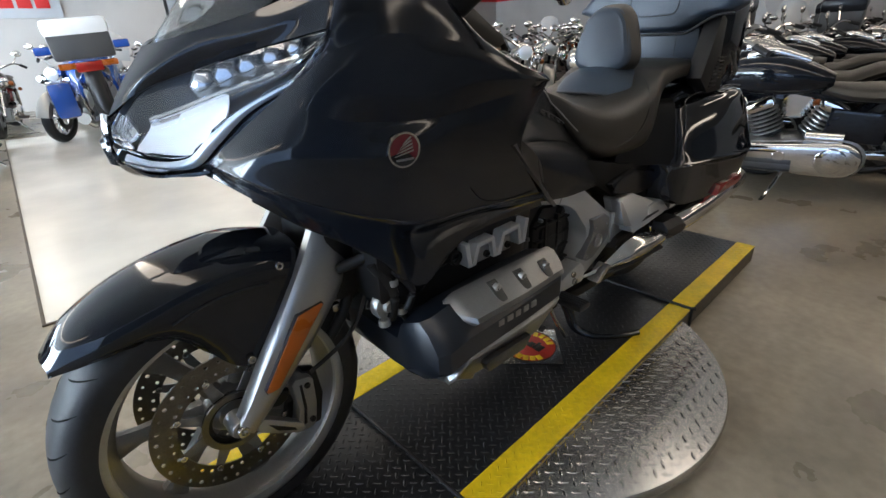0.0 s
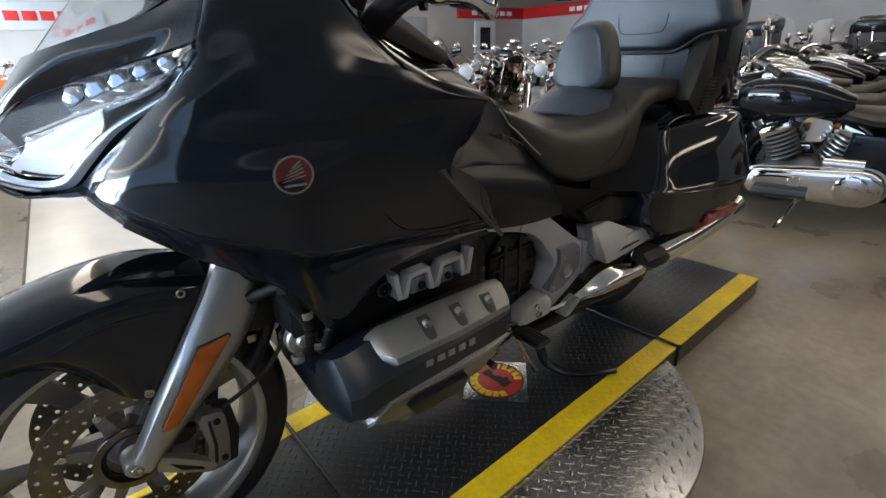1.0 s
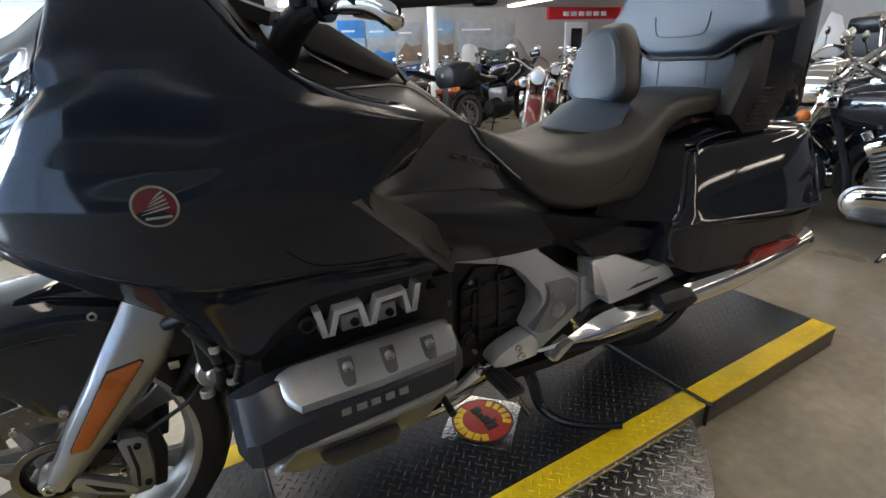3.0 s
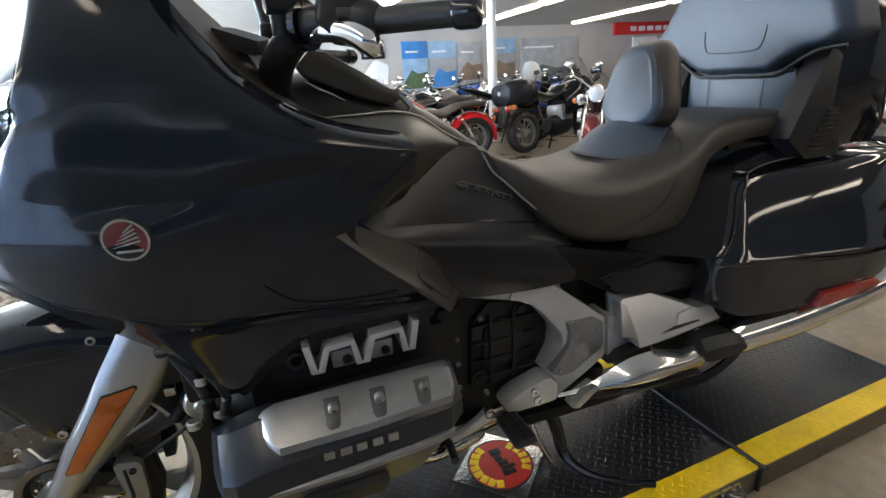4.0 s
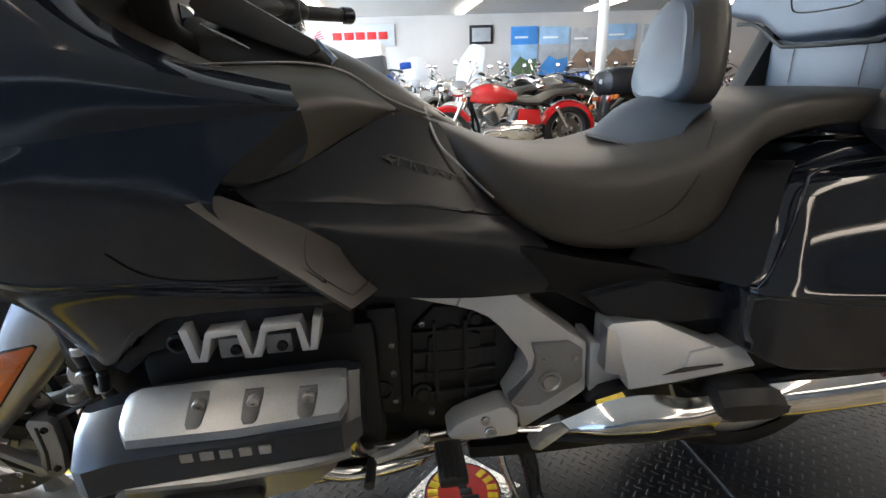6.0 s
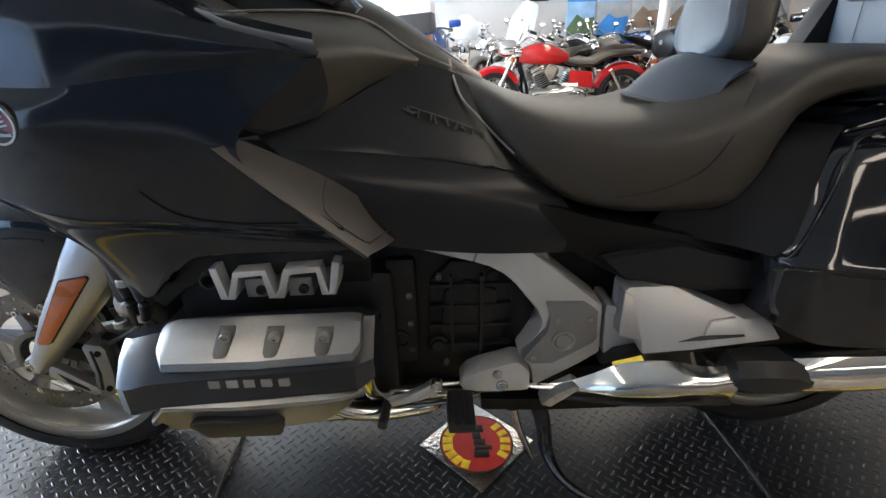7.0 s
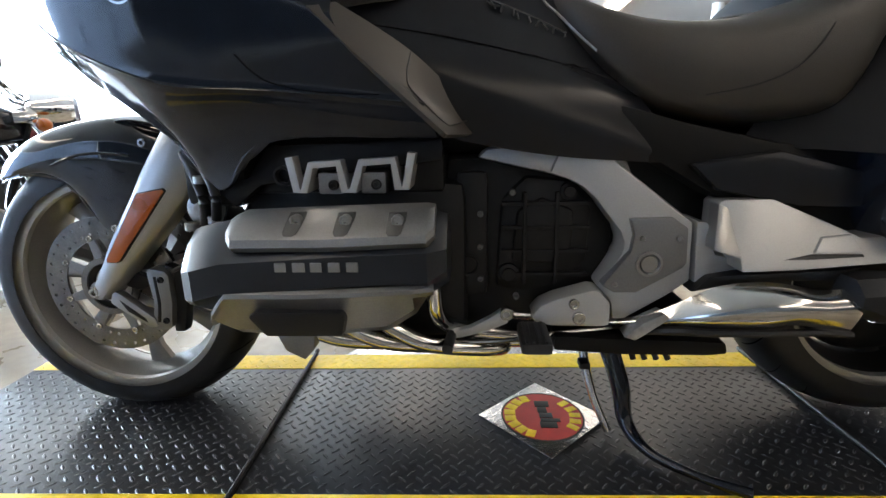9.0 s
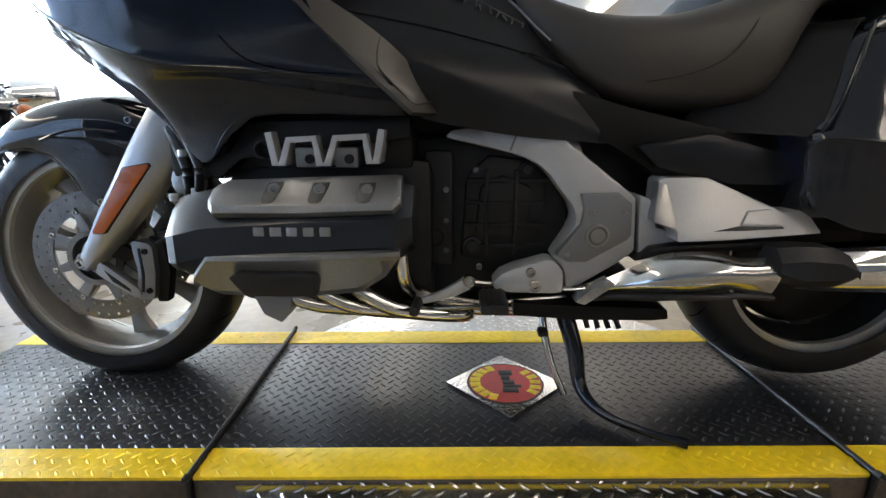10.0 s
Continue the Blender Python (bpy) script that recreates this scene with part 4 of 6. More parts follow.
bpart("gearbox", bevel(box(.78, 1.10, -.075, .215, .26, .60), .02), "dark_engine", "black gearbox housing")
bpart("gearbox_cover", box(.80, .86, -.10, -.07, .33, .575, .018), "dark_engine", "black cast gearbox cover")
bpart("gearbox_cover", prism([(.875, .345), (.885, .52), (.93, .565), (1.02, .555), (1.055, .50), (1.05, .40), (1.0, .35), (.93, .335)], -.090, -.06, .02), "dark_engine", "black cast gearbox side cover")
bpart("gearbox_cover", prism([(.905, .40), (.915, .50), (.96, .525), (1.02, .50), (1.02, .43), (.98, .395)], -.100, -.08, .012), "dark_engine", "black cast gearbox inner cover")
for z in (.372, .418, .464, .510):
    bpart("gearbox_rib", box(.885, 1.05, -.1025, -.085, z, z + .007, .002), "dark_engine", "black cast rib on the gearbox")
for x in (.925, .985):
    bpart("gearbox_rib", box(x, x + .007, -.1045, -.085, .355, .535, .002), "dark_engine", "black cast rib on the gearbox")
for x, z, r, y in ((.90, .375, .022, -.094), (1.01, .535, .018, -.092)):
    bpart("gearbox_boss", lathe([(0, -.012), (r * .55, -.012), (r * .62, -.006), (r * .9, -.004), (r, .01), (r, .03), (0, .03)], (x, y, z), "y", 20), "dark_engine", "round black cast gearbox boss")
for x, z in ((.845, .495), (.845, .431), (.845, .367), (.905, .535), (.80, .30), (.915, .33)):
    bpart("engine_bolt", bolt(x, -.1, z, .006, .006), "grey_metal", "small grey engine bolt")
bpart("round_port", lathe([(.017, -.004), (.021, -.005), (.021, .01), (.016, .01), (.016, -.002)], (.821, -.1, .394), "y", 28), "dark_engine", "round black filler port")
bpart("crankcase", bevel(box(.40, .82, -.12, .26, .25, .56), .03), "dark_engine", "black engine crankcase")
bpart("lower_pan", bevel(box(.55, 1.30, -.06, .20, .215, .275), .02), "dark_engine", "black sump and exhaust box")

# exhaust
for k, (x0, r) in enumerate(((.52, .0165), (.60, .0165), (.68, .0165))):
    bpart("exhaust_header", tube([(x0 - .03, -.16, .32), (x0, -.175, .295), (x0 + .07, -.16, .262 - .004 * k), (x0 + .2, -.11, .235 - .006 * k), (.92, -.08 + .012 * k, .225 - .004 * k), (1.12, -.05, .21)], [r, r, r, r * .95, r * .8, r * .8], 36, 14), "dull_chrome", "chrome exhaust header pipe")
bpart("exhaust_header", tube([(.765, -.20, .42), (.762, -.19, .37), (.765, -.17, .32), (.79, -.13, .28), (.88, -.10, .25), (1.05, -.06, .22)], [.011, .014, .016, .016, .014, .013], 30, 12), "dull_chrome", "chrome exhaust header pipe")
shield = bpart("exhaust_shield", patch([[(1.08, -.14, .30), (1.14, -.165, .318), (1.186, -.178, .344), (1.234, -.19, .376), (1.27, -.195, .388), (1.31, -.20, .393), (1.353, -.205, .391), (1.40, -.21, .383), (1.458, -.215, .388)],
                                        [(1.085, -.15, .297), (1.145, -.178, .312), (1.19, -.195, .328), (1.236, -.220, .356), (1.272, -.228, .368), (1.312, -.236, .375), (1.355, -.240, .376), (1.40, -.24, .372), (1.455, -.236, .372)],
                                        [(1.09, -.15, .294), (1.15, -.178, .305), (1.19, -.196, .318), (1.235, -.226, .333), (1.275, -.236, .34), (1.316, -.244, .345), (1.356, -.248, .352), (1.40, -.246, .350), (1.45, -.24, .348)],
                                        [(1.095, -.14, .29), (1.15, -.165, .30), (1.19, -.186, .306), (1.232, -.205, .310), (1.282, -.216, .312), (1.32, -.224, .318), (1.36, -.23, .328), (1.40, -.23, .323), (1.445, -.23, .318)]], 36, 18, .004), "dull_chrome", "polished chrome exhaust heat shield")
bpart("exhaust_cap", bevel(loft([[(x, y, z) for y, z in ((-.19, zb), (yo + .02, zb), (yo, zb + .018), (yo, zt - .022), (yo + .022, zt), (-.19, zt))] for x, zb, zt, yo in ((1.436, .356, .384, -.235), (1.444, .347, .405, -.248), (1.48, .336, .411, -.256), (1.54, .336, .408, -.258), (1.574, .343, .392, -.254), (1.585, .350, .375, -.246))]), .004, 2, 20), "black_plastic", "matt black muffler joint cap", smooth=30)
for side in (1, -1):
    fy = (lambda y: y) if side > 0 else (lambda y: 2 * YC - y)
    bpart("muffler", tube([(1.50, fy(-.19), .36), (1.60, fy(-.2), .365), (1.80, fy(-.2), .372), (2.05, fy(-.2), .395), (2.18, fy(-.2), .41)], [.04, .048, .052, .052, .045], 24, 20), "chrome", "long chrome muffler under the saddlebag")

# controls and stands
peg = bpart("footpeg", bevel(box(.912, .967, -.252, -.15, .278, .300), .009), "rubber", "black rubber footpeg")
for k in range(4):
    part("peg_rib", box(.92 + .011 * k, .925 + .011 * k, -.248, -.16, .299, .303, .001), "rubber", peg)
lever = bpart("shift_lever", prism([(.787, .279), (.825, .289), (.862, .309), (.889, .328), (.902, .315), (.895, .298), (.861, .282), (.808, .268), (.788, .266)], -.162, -.142, .005), "light_silver", "chunky cast silver gear lever")
part("lever_shaft", tube([(.893, -.15, .312), (.93, -.14, .305), (.97, -.12, .297)], .007, 8, 10), "steel", lever)
bpart("shift_toe", tube([(.785, -.215, .27), (.79, -.155, .272)], .010, 4, 12), "rubber", "black rubber gear lever toe piece")
bpart("lever_joint", bolt(.893, -.155, .316, .013, .008), "steel", "steel lever pivot bolt")
bpart("link_rod", tube([(.80, -.14, .248), (.90, -.135, .252), (1.0, -.12, .262), (1.1, -.11, .268)], .005, 14, 8), "steel", "thin steel link rod")
bpart("side_stand", tube([(1.115, -.03, .205), (1.14, -.06, .12), (1.15, -.09, .045), (1.18, -.155, .022), (1.25, -.215, .018), (1.325, -.247, .012)], [.022, .020, .016, .011, .009, .011], 36, 10), "black_paint", "black side stand folded out on the platform")
bpart("centre_stand", tube([(1.07, .0, .22), (1.072, -.02, .16), (1.09, -.05, .08), (1.118, -.075, .015)], [.011, .010, .009, .009], 20, 10), "steel", "steel centre stand tang")
for k in range(4):
    bpart("stand_spring", tube([(1.16 + .022 * k, -.035, .205), (1.170 + .024 * k, -.042, .168)], .0065, 4, 8), "rubber", "black rubber stand stop")
bpart("stand_foot", box(1.055, 1.078, -.06, -.03, .15, .165, .004), "dark_engine")
bpart("lower_rail", prism([(.985, .236), (.985, .266), (1.06, .262), (1.25, .258), (1.302, .254), (1.306, .232), (1.27, .228), (1.12, .228)], -.145, -.09, .006), "deep_black", "matt black rail under the footpeg bracket")
bpart("shield_lip", tube([(1.13, -.160, .284), (1.19, -.188, .298), (1.24, -.206, .303), (1.32, -.224, .311), (1.40, -.230, .316), (1.45, -.230, .312)], [.006, .009, .008, .007, .007, .006], 30, 8), "black_plastic", "black lip under the exhaust shield")
bpart("shield_clamp", prism([(1.10, .285), (1.13, .312), (1.165, .330), (1.178, .322), (1.15, .30), (1.12, .278)], -.19, -.15, .004), "cast_alloy", "grey exhaust clamp")

# wheels


def tyre_mesh(r, rr, w, centre, seg=120, cols=30):
    """A tyre with a round tread and plain side walls."""
    b = bmesh.new()
    vs = []
    for i in range(seg):
        ang = 2 * math.pi * i / seg
        row = []
        for j in range(cols + 1):
            u = -1 + 2 * j / cols
            a = u * 1.45
            y = w * math.sin(a) / math.sin(1.45) * (1 if abs(u) < .9 else 1)
            rad = rr + (r - rr) * max(0, (math.cos(a) - math.cos(1.45)) / (1 - math.cos(1.45))) ** .5
            row.append(b.verts.new((centre[0] + rad * math.cos(ang), centre[1] + y, centre[2] + rad * math.sin(ang))))
        vs.append(row)
    for i in range(seg):
        p, q = vs[i], vs[(i + 1) % seg]
        for j in range(cols):
            b.faces.new((p[j], p[j + 1], q[j + 1], q[j]))
    return b


def groove_mesh(r, rr, w, centre, grooves):
    """Slanted dark grooves that lie in the tread of a tyre, on both shoulders."""
    b = None
    for k in range(grooves):
        for s_ in (-1, 1):
            line = []
            for n in range(7):
                u = .12 + .60 * n / 6
                a = u * 1.45
                rad = rr + (r - rr) * max(0, (math.cos(a) - math.cos(1.45)) / (1 - math.cos(1.45))) ** .5 - .0012
                ang = 2 * math.pi * (k + .5 * (s_ > 0) - .9 * u * u) / grooves
                line.append((centre[0] + rad * math.cos(ang), centre[1] + s_ * w * math.sin(a) / math.sin(1.45), centre[2] + rad * math.sin(ang)))
            b = tube(line, [.0012, .0022, .0024, .0024, .0022, .0018, .001], 9, 5, b)
    return b


def rotor_mesh(r0, r1, y0, y1, centre, sectors=36):
    """A brake disc with two rings of drilled holes."""
    b = bmesh.new()
    for k in range(sectors):
        for band in range(2):
            ra, rb = r0 + (r1 - r0) * band / 2, r0 + (r1 - r0) * (band + 1) / 2
            a0, a1 = 2 * math.pi * (k + .5 * band) / sectors, 2 * math.pi * (k + 1 + .5 * band) / sectors
            am, rm = (a0 + a1) / 2, (ra + rb) / 2
            outer = [(ra, a0), (ra, am), (ra, a1), (rm, a1), (rb, a1), (rb, am), (rb, a0), (rm, a0)]
            hole = .0042 if (k + band) % 3 else .003
            loops = []
            for y in (y0, y1):
                po = [b.verts.new((centre[0] + r * math.cos(t), y, centre[2] + r * math.sin(t))) for r, t in outer]
                c = Vector((centre[0] + rm * math.cos(am), y, centre[2] + rm * math.sin(am)))
                pi = [b.verts.new(c + hole * (Vector(v.co) - c).normalized()) for v in po]
                loops.append((po, pi))
            for n in range(8):
                m = (n + 1) % 8
                b.faces.new((loops[0][0][n], loops[0][0][m], loops[0][1][m], loops[0][1][n]))
                b.faces.new((loops[1][0][n], loops[1][1][n], loops[1][1][m], loops[1][0][m]))
                b.faces.new((loops[0][1][n], loops[0][1][m], loops[1][1][m], loops[1][1][n]))
                if n in (0, 1) and band == 0 or n in (4, 5) and band == 1:
                    b.faces.new((loops[0][0][n], loops[1][0][n], loops[1][0][m], loops[0][0][m]))
    bmesh.ops.remove_doubles(b, verts=b.verts, dist=1e-4)
    return b


def wheel(x, r, rr, w, spokes, grooves, lift_z=0.0, inner="wheel_alloy"):
    c = (x, YC, r + lift_z)
    whl = bpart("wheel", lathe([(rr + .012, -w * .82), (rr + .012, -w * .72), (rr - .006, -w * .62), (rr - .022, 0), (rr - .006, w * .62), (rr + .012, w * .72), (rr + .012, w * .82), (rr - .008, w * .82), (rr - .034, w * .3), (rr - .034, -w * .3), (rr - .008, -w * .82)], c, seg=72), inner, "cast grey alloy wheel")
    for e in (-1, 1):
        part("rim_lip", lathe([(rr - .016, e * w * .70), (rr - .014, e * w * .84), (rr + .006, e * w * .87), (rr + .013, e * w * .84), (rr + .013, e * w * .70)], c, seg=72), "rim_alloy", whl, "polished rim lip")
    tyre = part("tyre", tyre_mesh(r, rr, w, c), "rubber", whl, "black grooved road tyre")
    tagged(part("tread_pattern", groove_mesh(r, rr, w, c, grooves), "groove_black", tyre, "dark slanted tread grooves"), kind="stuff")
    part("hub", lathe([(0, -.05), (.035, -.05), (.045, -.04), (.06, -.015), (.06, .015), (.045, .04), (.035, .05), (0, .05)], c, seg=32), inner, whl)
    for k in range(spokes):
        a = 2 * math.pi * k / spokes + .2
        rings = []
        for f, half, tk in ((0, .022, .02), (.35, .016, .015), (.7, .017, .013), (1, .032, .014)):
            rad = .045 + (rr - .02 - .045) * f
            tw = a + .16 * f
            d = Vector((math.cos(tw), 0, math.sin(tw)))
            q = Vector((-math.sin(tw), 0, math.cos(tw)))
            p = Vector(c) + rad * d
            rings.append([p + half * q * sx + Vector((0, tk * sy, 0)) for sx, sy in ((-1, -.6), (-.5, -1), (.5, -1), (1, -.6), (1, .6), (.5, 1), (-.5, 1), (-1, .6))])
        part("spoke", loft(rings), inner, whl)
    return whl


front = wheel(.010, .318, .250, .076, 7, 26, -.008)
rear = wheel(1.70, .310, .226, .10, 7, 22, .022, "black_plastic")
# Added dark disc, hides the bright floor behind so the wheel looks shaded inside.
part("wheel_blocker", lathe([(0, -.062), (.05, -.062), (.09, -.05), (.17, -.03), (.185, -.01), (.185, .03), (0, .03)], (1.70, YC, .332), seg=40), "dark_engine", rear, "dark disc added to block the view through the rear wheel")
for y in (-.002, .138):
    part("brake_disc", rotor_mesh(.110, .160, y, y + .004, (0, YC, .318)), "rotor_steel", front, "drilled steel brake disc")
    part("disc_carrier", lathe([(.045, 0), (.066, 0), (.066, .005), (.045, .005)], (0, y, .318), seg=36), "dark_engine", front, "black disc carrier ring")
    for k in range(8):
        a = 2 * math.pi * k / 8 + .3
        part("carrier_button", bolt(.115 * math.cos(a), y, .318 + .115 * math.sin(a), .007, .004), "steel", front)
        part("carrier_arm", prism([(.062 * math.cos(a - .22), .318 + .062 * math.sin(a - .22)), (.116 * math.cos(a - .07), .318 + .116 * math.sin(a - .07)), (.116 * math.cos(a + .07), .318 + .116 * math.sin(a + .07)), (.062 * math.cos(a + .22), .318 + .062 * math.sin(a + .22))], y + .0005, y + .0045, .001), "grey_metal", front)
part("sensor_ring", lathe([(.055, 0), (.068, 0), (.068, .004), (.055, .004)], (0, -.012, .318), seg=40), "rotor_steel", front, "toothed sensor ring")
for side in (1, -1):
    fy = (lambda y: y) if side > 0 else (lambda y: 2 * YC - y)
    rings = []
    for x, z, half, yo in ((.29, .678, .064, -.046), (.262, .640, .061, -.056), (.231, .596, .058, -.063), (.194, .546, .055, -.066), (.157, .496, .050, -.066), (.092, .418, .040, -.064), (.045, .357, .030, -.06), (.008, .312, .022, -.056)):
        d = Vector((.78, 0, -.63))
        c = Vector((x, 0, z))
        rings.append([Vector((c.x + half * u * d.x, fy(yo + v), c.z + half * u * d.z)) for u, v in ((-1, .035), (-.98, .014), (-.82, .004), (-.5, -.001), (.0, -.004), (.5, -.003), (.82, .004), (.98, .016), (1, .04), (0, .05))])
    fork = bpart("fork_cover", loft(rings), "silver_paint", "silver painted fork cover", smooth=35)
    part("amber_marker", prism([(.150, .537), (.205, .546), (.209, .541), (.085, .395), (.079, .392), (.058, .392), (.057, .398)], *both(-.0755, -.05)[side < 0], .003), "amber", fork, "long amber side marker lens")
    part("marker_rim", prism([(.148, .5385), (.206, .548), (.211, .5415), (.086, .3935), (.079, .3905), (.0565, .3905), (.0555, .398)], *both(-.0735, -.05)[side < 0], .002), "black_plastic", fork)
    part("axle_clamp", lathe([(0, 0), (.019, 0), (.022, .006), (.024, .045), (0, .045)] if side > 0 else [(0, 0), (.024, 0), (.022, .039), (.019, .045), (0, .045)], (0, -.048 if side > 0 else 2 * YC + .003, .318), seg=24), "silver_paint", fork, "round silver axle clamp")
    part("axle_bolt", bolt(0, fy(-.05), .318, .013, .010 * side), "steel", fork, "steel axle bolt")
    part("cable_clip", box(.242, .262, fy(-.045), fy(-.03), .492, .510, .003), "steel", fork)
    caliper = bpart("brake_caliper", prism([(.117, .362), (.128, .371), (.160, .364), (.168, .352), (.167, .29), (.158, .236), (.148, .226), (.115, .226), (.112, .24), (.124, .29)], *both(-.047, -.008)[side < 0], .006), "grey_metal", "grey brake caliper with a dark slot")
    part("caliper_slot", prism([(.133, .352), (.139, .352), (.141, .29), (.134, .246), (.127, .246), (.134, .29)], *both(-.0485, -.03)[side < 0], .001), "dark_engine", caliper)
    part("caliper_inner", prism([(.150, .375), (.185, .36), (.192, .29), (.175, .215), (.150, .215)], *both(-.030, .0)[side < 0], .006), "dark_engine", caliper, "black inner half of the caliper")
    for x, z in ((.150, .345), (.148, .25)):
        part("caliper_bolt", bolt(x, fy(-.047), z, .007, .005 * side), "dark_engine", caliper)
    part("caliper_arm", prism([(.026, .292), (.036, .324), (.055, .312), (.124, .256), (.130, .238), (.112, .232), (.066, .262)], *both(-.052, -.030)[side < 0], .006), "silver_paint", caliper)
    part("arm_hollow", prism([(.050, .300), (.104, .256), (.107, .247), (.066, .273)], *both(-.0535, -.04)[side < 0], .001), "dark_engine", caliper)
    part("sensor_bracket", prism([(.045, .345), (.075, .36), (.115, .345), (.112, .33), (.09, .315), (.06, .325)], *both(-.034, -.014)[side < 0], .004), "dark_engine", caliper)
    bpart("fork_link", tube([(.28, fy(-.01), .60), (.30, fy(-.02), .53), (.27, fy(-.02), .46), (.24, fy(-.015), .42)], .014, 14, 10), "dark_engine", "black suspension link")
    bpart("brake_hose", tube([(.30, fy(-.03), .62), (.325, fy(-.05), .52), (.27, fy(-.045), .42), (.17, fy(-.03), .36)], .005, 24, 8), "rubber", "black brake hose")
LOW = [(-.240, .034, .556), (-.19, .016, .574), (-.11, .006, .578), (-.045, -.004, .545), (.02, -.018, .458), (.07, -.024, .44), (.12, -.028, .47), (.16, -.03, .55)]
SHO = [(-.247, .03, .562), (-.2, .01, .603), (-.11, -.008, .645), (0, -.018, .67), (.1, -.02, .675), (.2, -.015, .652)]
RID = [(-.253, .07, .568), (-.205, .07, .622), (-.11, .07, .668), (0, .07, .692), (.1, .07, .694), (.2, .07, .67)]
fender = bpart("front_fender", patch([LOW, [(a, b - .017 * min(1, .15 + .35 * k), c - .055 * min(1, .15 + .35 * k)) for k, (a, b, c) in enumerate(catmull(SHO, 8))], SHO, [((a + d) / 2, (b + e) / 2 - .005, (c + f) / 2 + .006) for (a, b, c), (d, e, f) in zip(SHO, RID)], RID, [((a + d) / 2, (b + e) / 2 + .005, (c + f) / 2 + .006) for (a, b, c), (d, e, f) in zip(mirrored(SHO), RID)], mirrored(SHO), [(a, b + .017 * min(1, .15 + .35 * k), c - .055 * min(1, .15 + .35 * k)) for k, (a, b, c) in enumerate(catmull(mirrored(SHO), 8))], mirrored(LOW)], 36, 40, .004), "black_paint", "glossy black front mudguard")
for x, y, z in ((.149, -.028, .637), (.056, -.028, .457)):
    part("fender_bolt", bolt(x, y, z, .009, .006), "steel", fender, "small steel mudguard bolt")
part("fender_step", tube([(-.06, -.030, .594), (.0, -.036, .613), (.06, -.038, .618), (.12, -.037, .612)], .003, 16, 6), "black_paint", fender)
bpart("radiator", box(.24, .34, -.06, .20, .52, .86, .02), "dark_engine", "black radiator and front frame behind the fork")
bpart("radiator_side", box(.30, .42, -.15, .29, .52, .80, .02), "dark_engine", "black radiator shroud")
horn = bpart("horn", lathe([(0, -.016), (.012, -.016), (.016, -.008), (.030, -.006), (.034, 0), (.034, .014), (0, .02)], (0, 0, 0), "y", 24), "cast_alloy", "round grey horn behind the fork")
horn.location = horn.location + Vector((.325, -.135, .515))
bpart("horn_bracket", prism([(.315, .53), (.335, .53), (.350, .60), (.338, .61), (.325, .57)], -.128, -.118, .003), "grey_metal", "thin grey horn bracket")
for x, z in ((.335, .572), (.352, .497), (.305, .485)):
    bpart("hose_clip", lathe([(.010, -.008), (.013, -.006), (.013, .006), (.010, .008)], (x, -.15, z), "z", 16), "cast_alloy", "bright hose clip")
for k, (p, q, r) in enumerate((((.30, -.13, .62), (.33, -.14, .48), .012), ((.34, -.15, .60), (.36, -.16, .5), .009), ((.29, -.11, .52), (.37, -.15, .46), .01), ((.26, -.06, .60), (.33, -.12, .66), .013))):
    bpart("coolant_hose", tube([p, ((p[0] + q[0]) / 2 + .02, (p[1] + q[1]) / 2 - .015, (p[2] + q[2]) / 2), q], r, 12, 10), "dark_engine", "black coolant hose")
bpart("rear_fender", patch([[(1.40, .0, .50), (1.5, .0, .62), (1.7, .0, .66), (2.0, .0, .58), (2.1, .0, .42)], [(1.39, .07, .51), (1.5, .07, .64), (1.7, .07, .68), (2.02, .07, .6), (2.12, .07, .42)], [(1.40, .14, .50), (1.5, .14, .62), (1.7, .14, .66), (2.0, .14, .58), (2.1, .14, .42)]], 24, 8, .006), "black_plastic", "black rear mudguard")
bpart("frame_spine", bevel(box(.40, 1.85, -.02, .16, .60, .80), .03), "dark_engine", "black main frame under tank and seat")
bpart("swingarm", bevel(box(1.10, 1.70, .16, .22, .29, .36), .015), "dark_engine", "black swingarm")
bpart("lower_fairing", prism([(.36, .56), (.43, .575), (.47, .63), (.78, .64), (.78, .60), (.45, .56), (.40, .52)], -.16, -.12, .006), "satin_black", "satin black lower fairing edge")
bpart("wing_screw", bolt(.533, -.249, .968, .006, .003), "black_plastic", "small black screw in the wing panel")
badge = bpart("round_badge", lathe([(0, -.002), (.0305, -.002), (.0305, .006), (0, .006)], (0, 0, 0), "y", 40), "badge_red", "round red badge with silver rim")
part("badge_rim", lathe([(.0295, -.0035), (.033, -.0035), (.0335, .001), (.0295, .001)], (0, 0, 0), "y", 40), "steel", badge)
for k in range(5):
    p, q = Vector((-.021 + .0042 * k, -.011 + .0050 * k)), Vector((.019 - .0012 * k, -.003 + .0064 * k))
    e = Vector((-(q - p).y, (q - p).x)).normalized() * .0013
    part("badge_wing", prism([tuple(p), tuple((p + q) / 2 - e), tuple(q - e), tuple(q + e), tuple((p + q) / 2 + e)], -.0035, .0, .0), "silver", badge, "plain silver wing stripe")
part("badge_bar", box(-.017, .019, -.0035, 0, -.02, -.016, .0005), "silver", badge)
badge.scale = (.93, 1, .93)
badge.location = badge.location + Vector((.314, -.2550, .872))
badge.rotation_euler = (radians(5), 0, radians(-9))

